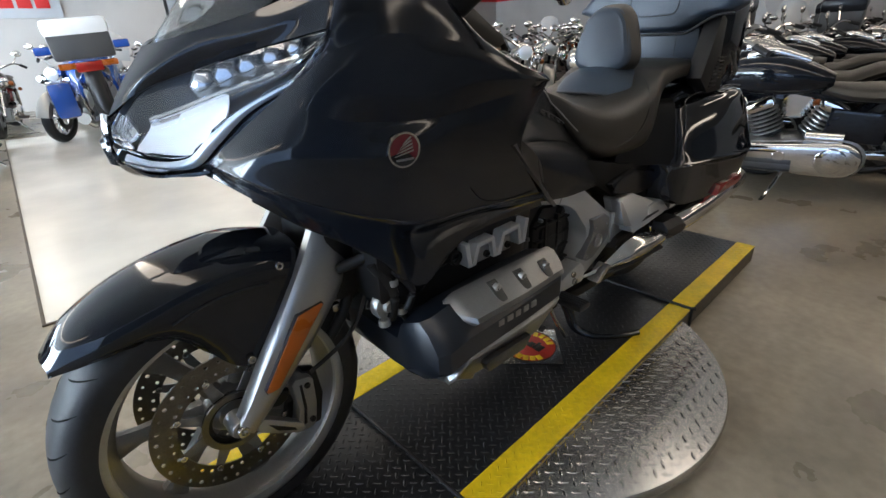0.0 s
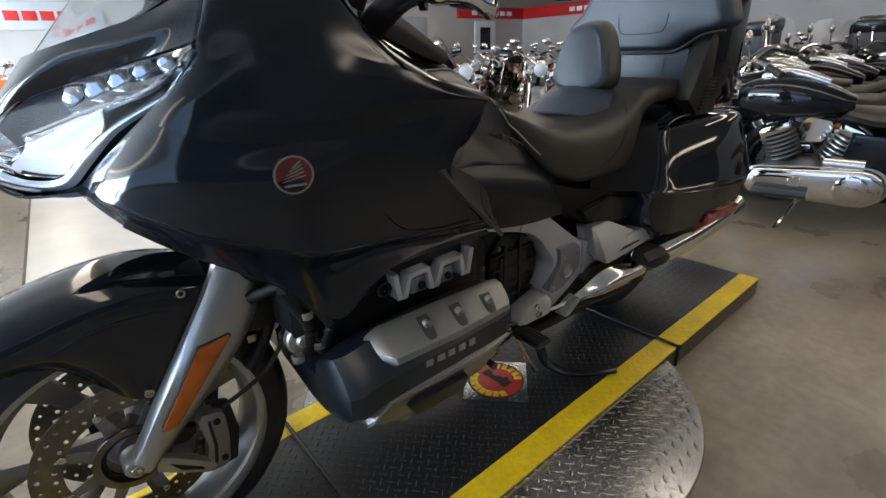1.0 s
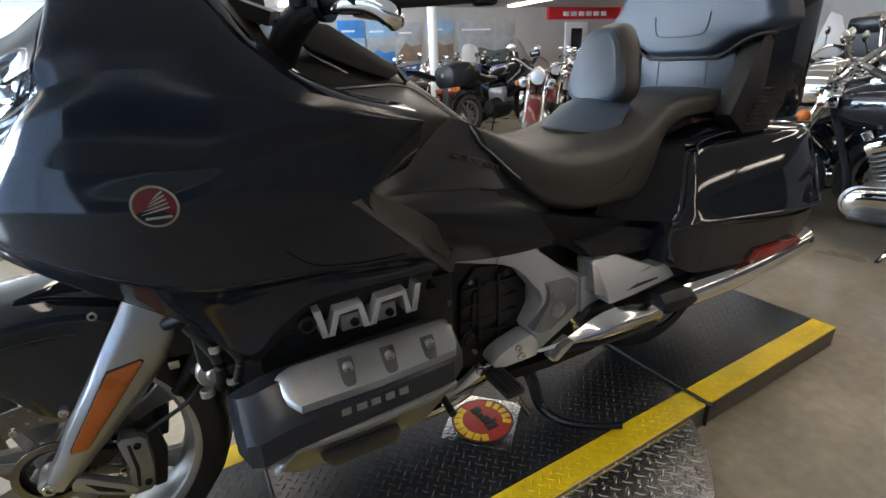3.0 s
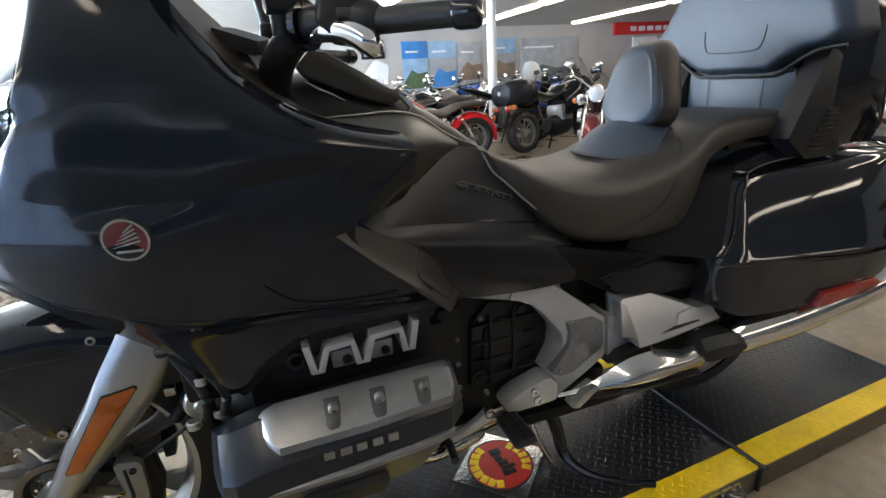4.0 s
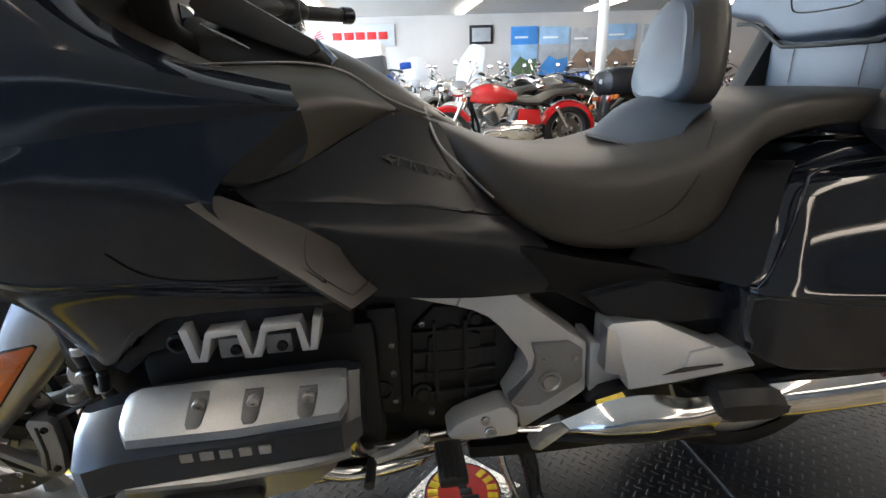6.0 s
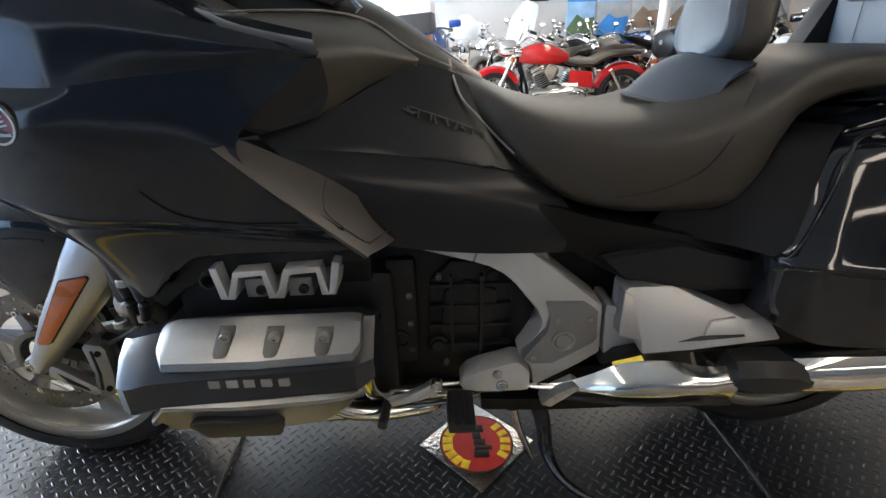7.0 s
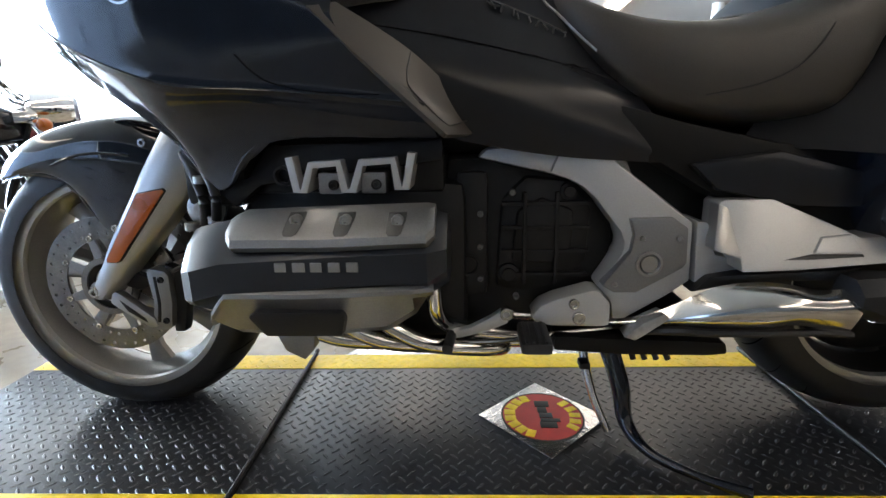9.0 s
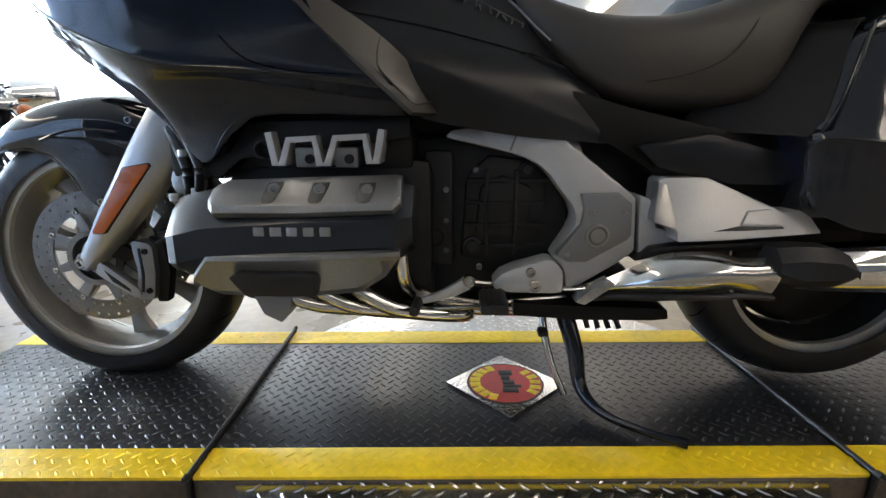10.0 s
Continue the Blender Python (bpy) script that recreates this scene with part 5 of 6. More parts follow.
# ---- windows and wall displays ----
glare = material("outdoor_glare", (0.82, 0.92, 1.0), emit=4.0)
# The second sheet is unseen, added to light the south blinds from behind.
for bounds in ((-9.0, -8.9, -12, 18), (-8.9, 3.0, -10.1, -10.0)):
    tagged(part("backdrop", box(*bounds, -1.0, 5.0), glare), "overexposed bright daylight outside the windows", "backdrop", kind="structure")
for k in (0, 2, 4, 6, 7, 8, 9, 10, 11, 12, 13, 14, 15, 16):
    y = Y0 + 0.05 + 1.24 * k
    mullion = part("mullion", box(X0 - 0.12, X0 - 0.02, y, y + 0.08, FLOOR + 0.15, CEIL, 0.004), "white")
    tagged(mullion, "pale upright window frame post", "window frame", "window posts", "structure")
for y0, y1 in ((Y0, 0.5), (0.5, Y1)):
    tagged(part("window_rail", box(X0 - 0.11, X0 - 0.03, y0, y1, 1.95, 2.02, 0.004), "white"), "pale window frame rail", "window frame", kind="structure")


def cloth_material(name, light, dark):
    """Thin woven blind cloth that lets some daylight through."""
    m = bpy.data.materials.new(name)
    m.use_nodes = True
    nt = m.node_tree
    nt.nodes.remove(nt.nodes["Principled BSDF"])
    glow = nt.nodes.new("ShaderNodeBsdfTranslucent")
    weave = nt.nodes.new("ShaderNodeTexNoise")
    weave.inputs["Scale"].default_value = 3.0
    shade = nt.nodes.new("ShaderNodeMix")
    shade.data_type = "RGBA"
    shade.inputs[6].default_value, shade.inputs[7].default_value = (*dark, 1), (*light, 1)
    nt.links.new(weave.outputs["Fac"], shade.inputs[0])
    nt.links.new(shade.outputs[2], glow.inputs["Color"])
    nt.links.new(glow.outputs[0], nt.nodes["Material Output"].inputs[0])
    return m


def unseen_blind(m, cloth, w=2.4):
    """An unseen drawn roller blind, added for bluish reflections, w wide along x, its window behind it at +y."""
    blind = thing("unseen_blind", "unseen blue-grey blind added to glow dimly in the reflections", "blind", "window blinds")
    part("cloth", box(0, w, 0.003, 0.005, FLOOR + 0.2, CEIL - 0.06), cloth, blind)
    part("roller", tube([(0, -0.02, CEIL - 0.06), (w, -0.02, CEIL - 0.06)], 0.03, 2, 14), "white", blind)
    part("bottom_bar", box(0, w, -0.004, 0.012, FLOOR + 0.17, FLOOR + 0.2, 0.003), "white", blind)
    blind.matrix_basis = m


# Cloth tones set how bright and blue the fairing's reflections are; blinds are unseen.
west_cloth = cloth_material("west_blind_cloth", (0.62, 0.70, 0.83), (0.56, 0.64, 0.77))
south_cloth = cloth_material("south_blind_cloth", (0.13, 0.155, 0.19), (0.11, 0.135, 0.17))
for k in range(3):
    unseen_blind(pose(X0 + 0.008 * (k % 2), Y0 + 0.05 + 2.48 * k, 0, 0, 0, 90), west_cloth, 2.56)
for k in range(2):
    unseen_blind(pose(-2.18 + 2.48 * k, Y0 + 0.008 * k, 0, 0, 0, 180), south_cloth, 2.56)
unseen_blind(pose(-4.66, Y0 + 0.008, 0, 0, 0, 180), south_cloth, 1.34)
# Posts of the added south windows, out of view.
for x in (-5.99, -4.72, -2.24, 0.24):
    post = part("mullion", box(x, x + 0.06, Y0 - 0.12, Y0 - 0.02, FLOOR + 0.15, CEIL, 0.004), "white")
    tagged(post, "pale upright window frame post", "window frame", "window posts", "structure")
column = thing("column", "white painted steel roof column", "column", kind="structure")
part("shaft", lathe([(0, FLOOR), (0.085, FLOOR), (0.085, CEIL), (0, CEIL)], (4.65, 7.5, 0), "z", 32), "white", column)
part("base_plate", box(4.5, 4.8, 7.35, 7.65, FLOOR, FLOOR + 0.02, 0.003), "white", column)


def wall_sign(x0, x1, z0, z1, y=Y1):
    """A pale sign with a plain red wing shape and red blocks."""
    sign = thing("wall_sign", "pale wall sign with plain red shapes", "sign")
    part("panel", box(x0, x1, y - 0.06, y - 0.002, z0, z1, 0.006), "sign_pale", sign)
    h, w = z1 - z0, x1 - x0
    for k in range(4):
        zb = z0 + h * (0.3 + 0.1 * k)
        part("wing_stripe", prism([(x0 + w * (0.08 + 0.02 * k), zb), (x0 + w * 0.16, zb + 0.01), (x0 + w * (0.27 - 0.01 * k), zb + h * 0.16), (x0 + w * (0.24 - 0.01 * k), zb + h * 0.17)], y - 0.075, y - 0.058, 0.001), "sign_red", sign)
    for k in range(5):
        xa = x0 + w * (0.34 + 0.122 * k)
        part("block", box(xa, xa + w * 0.098, y - 0.075, y - 0.058, z0 + h * 0.33, z0 + h * 0.67, 0.004), "sign_red", sign)
    return sign


wall_sign(-1.12, 1.33, 1.72, 2.26)
fascia = thing("red_fascia_sign", "red fascia board with white shapes along the wall top", "sign")
part("board", box(11.7, X1 - 0.01, Y1 - 0.12, Y1 - 0.002, 2.08, CEIL - 0.002, 0.004), "sign_red", fascia)
part("board", box(X1 - 0.12, X1 - 0.002, 5.5, Y1 - 0.13, 2.08, CEIL - 0.002, 0.004), "sign_red", fascia)
for k in range(6):
    part("white_block", box(12.3 + 0.34 * k, 12.55 + 0.34 * k, Y1 - 0.13, Y1 - 0.119, 2.18, 2.32, 0.002), "white", fascia)
    part("white_block", box(X1 - 0.13, X1 - 0.119, 9.0 + 0.3 * k, 9.22 + 0.3 * k, 2.18, 2.32, 0.002), "white", fascia)
door = thing("door_1", "pale grey door with a dark glass pane below the red board", "door", kind="structure")
part("leaf", box(12.5, 13.5, Y1 - 0.05, Y1 - 0.002, FLOOR, 2.0, 0.004), "white", door)
part("pane", box(12.75, 13.25, Y1 - 0.056, Y1 - 0.051, 1.05, 1.8, 0.002), "black_paint", door)
picture = thing("framed_certificate", "small dark-framed certificate hung on the wall", "picture")
part("frame", box(3.35, 4.0, Y1 - 0.04, Y1 - 0.002, 1.7, 2.18, 0.006), "black_plastic", picture)
part("sheet", box(3.42, 3.93, Y1 - 0.044, Y1 - 0.039, 1.77, 2.11, 0.001), "sheet_grey", picture)
for k, (x0, x1, z0, z1, sky_key, land_key) in enumerate(((4.5, 5.25, 0.75, 2.12, "poster_blue", "poster_green"), (5.3, 6.15, 0.75, 2.1, "poster_sky", "poster_blue"), (6.2, 7.0, 0.9, 2.05, "sheet_grey", "poster_brown"), (7.2, 8.1, 0.9, 2.12, "poster_sky", "poster_brown"), (8.3, 10.4, 0.7, 2.1, "sheet_grey", "poster_dark"))):
    poster = thing("display_banner", "printed landscape display banner on the wall", "banner", "wall banners")
    part("upper_sheet", box(x0, x1, Y1 - 0.04, Y1 - 0.003, (z0 + 2 * z1) / 3, z1, 0.002), sky_key, poster)
    part("lower_sheet", box(x0, x1, Y1 - 0.041, Y1 - 0.003, z0, (z0 + 2 * z1) / 3 - 0.003, 0.002), "poster_sky" if k == 0 else "sheet_grey", poster)
    part("hill_shape", prism([(x0 + 0.02, z0 + 0.3), (x0 + (x1 - x0) * 0.35, z0 + 0.62), (x0 + (x1 - x0) * 0.6, z0 + 0.5), (x1 - 0.02, z0 + 0.55), (x1 - 0.02, z0 + 0.1), (x0 + 0.02, z0 + 0.1)], Y1 - 0.046, Y1 - 0.04, 0.0), land_key, poster)
    part("print_bar", box(x0 + 0.1, x0 + 0.1 + (x1 - x0) * 0.5, Y1 - 0.046, Y1 - 0.04, z1 - 0.3, z1 - 0.25), "white", poster)

# ---- other motorcycles ----


def wheel_set(parent, x, r, w, mat="chrome", spokes=9, disc=True):
    whl = part("wheel", lathe([(r * .70, -w * .6), (r * .70, w * .6), (r * .62, w * .45), (r * .62, -w * .45)], (x, 0, r), seg=28), mat, parent)
    part("tyre", lathe([(r * .68, -w * .7), (r * .78, -w), (r * .93, -w * .85), (r, -w * .3), (r, w * .3), (r * .93, w * .85), (r * .78, w), (r * .68, w * .7)], (x, 0, r), seg=28), "rubber", whl)
    part("hub", lathe([(0, -.06), (.05, -.06), (.05, .06), (0, .06)], (x, 0, r), seg=14), mat, whl)
    for k in range(spokes):
        a = 2 * math.pi * k / spokes
        part("spoke", tube([(x + .04 * math.cos(a), 0, r + .04 * math.sin(a)), (x + r * .66 * math.cos(a + .08), 0, r + r * .66 * math.sin(a + .08))], [.014, .010], 3, 6), mat, whl)
    if disc:
        part("brake_disc", lathe([(.08, -.005), (.15, -.005), (.15, .0), (.08, .0)], (x, .075, r), seg=24), "rotor_steel", whl)
    return whl


def arc_fender(x, r, w, a0, a1):
    """A curved mudguard round a wheel at x from angle a0 to a1, degrees from straight ahead."""
    grid = []
    for k in range(12):
        a = radians(a0 + (a1 - a0) * k / 11)
        grid.append([(x + (r - d) * math.cos(a), y, .31 + (r - d) * math.sin(a)) for y, d in ((-w, .07), (-w * .92, .02), (-w * .5, .0), (w * .5, .0), (w * .92, .02), (w, .07), (w * .9, .07), (w * .82, .03), (w * .45, .012), (-w * .45, .012), (-w * .82, .03), (-w * .9, .07))])
    return loft(grid)


def tank_mesh(x0, x1, z0, z1, half):
    rings = []
    for k in range(11):
        f = k / 10
        g = math.sin(math.pi * (0.06 + 0.88 * f)) ** .6
        top = z0 + (z1 - z0) * (0.45 + 0.55 * math.sin(math.pi * (0.1 + 0.62 * f)))
        ring = []
        for j in range(16):
            a = 2 * math.pi * j / 16
            c, sn = math.cos(a), math.sin(a)
            ring.append((x0 + (x1 - x0) * f, half * g * math.copysign(abs(c) ** .7, c), (z0 + top) / 2 + (top - z0) / 2 * g ** .4 * math.copysign(abs(sn) ** .7, sn)))
        rings.append(ring)
    return loft(rings)


def cruiser(label, paint, fork="chrome", screen=False, bags=False, nacelle=False, wire=False):
    """A low V-twin cruiser that faces +x, with its origin on the ground between the wheels."""
    c = thing("cruiser_motorcycle", label, "motorcycle", "showroom motorcycles")
    wheel_set(c, .82, .32, .065, "chrome" if wire else "wheel_alloy", 12 if wire else 9)
    wheel_set(c, -.80, .32, .085, "chrome" if wire else "wheel_alloy", 12 if wire else 9)
    part("front_fender", arc_fender(.82, .37, .085, 10, 150), paint, c)
    part("rear_fender", arc_fender(-.80, .385, .105, 15, 185), paint, c)
    for y in (-.1, .1):
        part("fork_leg", tube([(.82, y, .32), (.55, y, .88)], .026, 3, 10), fork, c)
    part("fork_clamp", box(.50, .60, -.13, .13, .80, .86, .01), fork, c)
    part("headlight", lathe([(0, .10), (.06, .10), (.095, .06), (.105, -.02), (.10, -.10), (.07, -.12), (0, -.12)][::-1], (.68, 0, .88), "x", 24), "chrome", c, "chrome headlight shell")
    part("headlight_lens", lathe([(0, .012), (.06, .008), (.088, 0), (0, 0)], (.775, 0, .88), "x", 24), "lamp_glass", c, "clear headlight lens")
    if nacelle:
        for y in (-.17, .17):
            part("spot_lamp", lathe([(0, .06), (.05, .05), (.065, .0), (.05, -.07), (0, -.08)][::-1], (.68, y, .80), "x", 18), "chrome", c, "small chrome spot lamp")
    for y in (-.24, .24):
        b = bmesh.new()
        bmesh.ops.create_icosphere(b, subdivisions=2, radius=.035, matrix=Matrix.Translation((.62, y, .78)))
        part("turn_signal", b, "amber", c, "amber turn signal")
        part("mirror_arm", tube([(.45, y * 1.3, 1.06), (.47, y * 1.5, 1.16)], .006, 3, 6), "chrome", c)
        b = bmesh.new()
        bmesh.ops.create_icosphere(b, subdivisions=2, radius=.055, matrix=Matrix.Translation((.47, y * 1.55, 1.19)) @ Matrix.Diagonal((.35, 1.1, .75, 1)))
        part("mirror", b, "chrome", c)
    part("handlebar", tube([(.28, -.42, 1.0), (.42, -.30, 1.05), (.52, -.10, .95), (.54, 0, .92), (.52, .10, .95), (.42, .30, 1.05), (.28, .42, 1.0)], .013, 40, 8), "chrome", c)
    for y in (-1, 1):
        part("grip", tube([(.27, .43 * y, .995), (.35, .37 * y, 1.03)], .02, 3, 10), "rubber", c)
    part("tank", tank_mesh(-.10, .52, .68, .93, .165), paint, c)
    part("tank_badge", box(.12, .32, -.168, -.155, .78, .81, .003), "chrome", c)
    part("tank_console", tube([(.40, 0, .915), (.25, 0, .945), (.05, 0, .885)], [.02, .04, .03], 12, 10), "chrome", c)
    part("seat", loft([[(x, h * math.cos(a), z + t * math.sin(a)) for a in (2 * math.pi * k / 14 for k in range(14))] for x, z, h, t in ((-.05, .72, .06, .04), (-.2, .70, .15, .05), (-.38, .70, .18, .055), (-.52, .76, .15, .06), (-.62, .79, .12, .045), (-.85, .80, .12, .04), (-.98, .80, .07, .025))]), "seat_leather", c)
    part("frame_tube", tube([(.55, 0, .82), (.42, 0, .45), (.30, 0, .18), (-.30, 0, .18), (-.62, 0, .32), (-.55, 0, .62), (-.1, 0, .66), (.45, 0, .78)], .022, 50, 8), "satin_black", c)
    part("crankcase", bevel(box(-.22, .30, -.14, .14, .18, .40), .04), "cast_alloy", c)
    for lean, x in ((.42, .18), (-.42, -.05)):
        cyl = part("cylinder", lathe([(0, 0), (.075, 0), (.075, .2), (0, .2)], (0, 0, 0), "z", 18), "dark_engine", c, "finned black cylinder")
        cyl.matrix_local = Matrix.Translation((x, 0, .40)) @ Matrix.Rotation(lean, 4, "Y")
        for k in range(6):
            part("fin", lathe([(.07, 0), (.098, 0), (.098, .008), (.07, .008)], (0, 0, .03 + .028 * k), "z", 16), "cast_alloy", cyl)
        part("rocker_box", box(-.085, .085, -.085, .085, .19, .25, .02), "chrome", cyl)
    stadium = [(.28 + .10 * math.cos(a), .29 + .095 * math.sin(a)) for a in (radians(-90 + 18 * k) for k in range(11))] + [(-.22 + .125 * math.cos(a), .30 + .12 * math.sin(a)) for a in (radians(90 + 18 * k) for k in range(11))]
    rings = []
    for y, f in ((.12, 1.0), (.165, 1.0), (.180, .97), (.191, .90), (.198, .78), (.202, .60), (.204, .35)):
        rings.append([(.03 + (x - .03) * (1 - (1 - f) * .42), y, .295 + (z - .295) * f) for x, z in stadium])
    primary = part("primary_cover", loft(rings), "chrome", c, "polished primary cover")
    part("cover_rim", loft([[(.03 + (x - .03) * f, y, .295 + (z - .295) * f) for x, z in stadium] for y, f in ((.125, 1.0), (.128, 1.045), (.146, 1.045), (.149, 1.0))]), "cast_alloy", primary)
    part("derby_cover", lathe([(0, .02), (.070, .02), (.084, .014), (.088, 0), (0, 0)], (-.18, .195, .30), "y", 28), "chrome", primary)
    part("inspection_cover", lathe([(0, .014), (.035, .014), (.042, 0), (0, 0)], (.10, .195, .31), "y", 18), "chrome", primary)
    part("starter_cover", tube([(-.02, .12, .43), (-.22, .13, .43)], .045, 5, 14), "chrome", c)
    part("air_cleaner", lathe([(0, -.05), (.08, -.05), (.09, -.03), (.09, 0), (0, 0)], (.06, -.17, .56), "y", 24), "chrome", c)
    for z, x1 in ((.26, -1.05), (.36, -.95)):
        part("exhaust_pipe", tube([(.12, -.10, .44), (.22, -.16, .34), (.10, -.17, z), (-.3, -.17, z - .01), (-.6, -.17, z), (x1, -.18, z + .02)], [.022, .024, .026, .03, .042, .042], 40, 10), "chrome", c, "chrome exhaust pipe")
    part("side_cover", prism([(-.42, .40), (-.10, .42), (-.12, .62), (-.40, .60)], .10, .14, .02), paint, c)
    part("foot_board", box(.02, .32, .17, .30, .24, .26, .008), "rubber", c)
    part("kick_stand", tube([(.05, .12, .2), (.12, .26, .06), (.16, .36, .008)], .012, 8, 8), "chrome", c)
    part("tail_light", box(-1.16, -1.12, -.05, .05, .56, .62, .01), "red_lens", c)
    for y in (-.14, .14):
        b = bmesh.new()
        bmesh.ops.create_icosphere(b, subdivisions=2, radius=.032, matrix=Matrix.Translation((-1.08, y, .60)))
        part("rear_signal", b, "amber", c)
        part("shock", tube([(-.62, y * .9, .62), (-.78, y * .9, .36)], .025, 3, 10), "chrome", c)
    if screen:
        part("windshield", patch_free([[(.56, -.26, .95), (.62, 0, .95), (.56, .26, .95)], [(.50, -.27, 1.2), (.56, 0, 1.22), (.50, .27, 1.2)], [(.40, -.18, 1.42), (.46, 0, 1.47), (.40, .18, 1.42)]]), "hazy_screen", c, "tall clear windshield")
    if bags:
        for y in (-.30, .30):
            part("saddlebag", box(-1.10, -.50, y - .1, y + .1, .34, .64, .04), paint, c)
        part("top_box", box(-1.12, -.72, -.26, .26, .84, 1.12, .06), paint, c)
    return c


def patch_free(rows, nu=12, nv=10, thick=0.005):
    lines = [catmull(r, nu) for r in rows]
    grid = [catmull([l[k] for l in lines], nv) for k in range(nu)]
    return loft([r + [Vector((p.x - thick, p.y, p.z)) for p in reversed(r)] for r in grid])


def tourer(label, body, top, pannier, round_case=False):
    """A tall touring motorcycle with panniers and a top case, facing +x."""
    c = thing("touring_motorcycle", label, "motorcycle", "showroom motorcycles")
    wheel_set(c, .75, .31, .06, "wheel_alloy", 10)
    wheel_set(c, -.72, .31, .085, "wheel_alloy", 10)
    part("front_fender", arc_fender(.75, .36, .08, 30, 150), body, c)
    part("rear_fender", tube([(-.70, 0, .80), (-.95, 0, .84), (-1.06, 0, .62), (-1.10, 0, .42)], [.08, .1, .08, .06], 16, 10), "black_plastic", c)
    for y in (-.1, .1):
        part("fork_leg", tube([(.75, y, .31), (.50, y, .92)], .027, 3, 10), "satin_black", c)
    part("fairing", loft([[(x, h * math.copysign(abs(math.cos(a)) ** .6, math.cos(a)), z + t * math.sin(a)) for a in (2 * math.pi * k / 20 for k in range(20))] for x, z, h, t in ((.86, .82, .08, .10), (.75, .84, .22, .18), (.55, .84, .30, .24), (.30, .74, .27, .25), (.05, .62, .2, .22))]), body, c)
    part("screen", patch_free([[(.70, -.2, 1.0), (.78, 0, 1.02), (.70, .2, 1.0)], [(.50, -.16, 1.32), (.55, 0, 1.38), (.50, .16, 1.32)]]), "screen_glass", c)
    part("tank", tank_mesh(-.12, .42, .72, .98, .17), body, c)
    part("seat", loft([[(x, h * math.cos(a), z + t * math.sin(a)) for a in (2 * math.pi * k / 14 for k in range(14))] for x, z, h, t in ((-.05, .80, .1, .05), (-.3, .80, .17, .06), (-.5, .86, .16, .06), (-.8, .88, .14, .05))]), "seat_leather", c)
    part("engine", tube([(-.22, 0, .36), (-.05, 0, .34), (.15, 0, .36), (.26, 0, .42)], [.11, .17, .17, .12], 14, 16), "dark_engine", c)
    part("cylinder_block", box(-.02, .24, -.17, .17, .42, .66, .04), "cast_alloy", c)
    part("frame_tube", tube([(.46, .12, .84), (.2, .19, .62), (-.1, .19, .48), (-.28, .16, .40)], .02, 20, 8), "satin_black", c)
    part("swingarm", box(-.72, -.22, .1, .15, .28, .35, .015), "cast_alloy", c)
    part("tail", loft([[(x, h * math.cos(a), z + t * math.sin(a)) for a in (2 * math.pi * k / 14 for k in range(14))] for x, z, h, t in ((-.5, .74, .16, .12), (-.8, .78, .15, .1), (-1.02, .82, .11, .05))]), body, c)
    for y in () if round_case else (-.33, .33):
        bag = part("pannier", box(-1.02, -.48, y - .11, y + .11, .44, .80, .06), pannier, c, "hard side pannier")
        part("pannier_band", box(-1.0, -.5, y - .115, y + .115, .60, .64, .01), "silver", bag)
    if round_case:
        part("top_case", loft([[(x, h * math.copysign(abs(math.cos(a)) ** .7, math.cos(a)), .88 + t * math.copysign(abs(math.sin(a)) ** .7, math.sin(a))) for a in (2 * math.pi * k / 24 for k in range(24))] for x, h, t in ((-1.14, .10, .08), (-1.12, .20, .15), (-1.02, .28, .19), (-.84, .30, .205), (-.66, .28, .19), (-.55, .20, .15), (-.53, .10, .08))]), top, c, "rounded dark top case")
        part("case_badge", lathe([(0, -.004), (.03, -.004), (.03, .004), (0, .004)], (-1.145, 0, .90), "x", 16), "silver", c)
    else:
        part("top_case", box(-1.10, -.66, -.27, .27, .98, 1.23, .04), "grey_plastic", c, "dark lower shell of the top case")
        part("top_case_lid", box(-1.11, -.65, -.28, .28, 1.20, 1.36, .05), top, c, "top case lid")
    tz = -.24 if round_case else 0
    part("tail_light", box(-1.10, -1.05, -.12, .12, .86 + tz, .96 + tz, .02), "red_lens", c, "red tail light")
    for y in (-.18, .18):
        part("rear_signal", box(-1.09, -1.05, y - .08, y + .08, .90 + tz, .96 + tz, .015), "amber", c, "amber turn signal")
    part("plate_holder", prism([(-1.05, .76), (-1.10, .60), (-1.16, .44), (-1.13, .43), (-1.06, .58), (-1.0, .72)], -.09, .09, .008), "black_plastic", c)
    part("silencer", tube([(-.2, .15, .26), (-.6, .2, .32), (-1.0, .23, .42)], [.04, .06, .06], 16, 14), "chrome", c)
    part("centre_stand", tube([(-.2, .12, .25), (-.36, .16, .02)], .014, 3, 8), "satin_black", c)
    part("centre_stand", tube([(-.2, -.12, .25), (-.36, -.16, .02)], .014, 3, 8), "satin_black", c)
    part("handlebar", tube([(.25, -.38, 1.02), (.42, -.2, 1.06), (.45, 0, 1.05), (.42, .2, 1.06), (.25, .38, 1.02)], .014, 30, 8), "black_plastic", c)
    for y in (-.42, .42):
        part("mirror", box(.48, .54, y - .09, y + .09, 1.05, 1.15, .025), body, c)
    return c


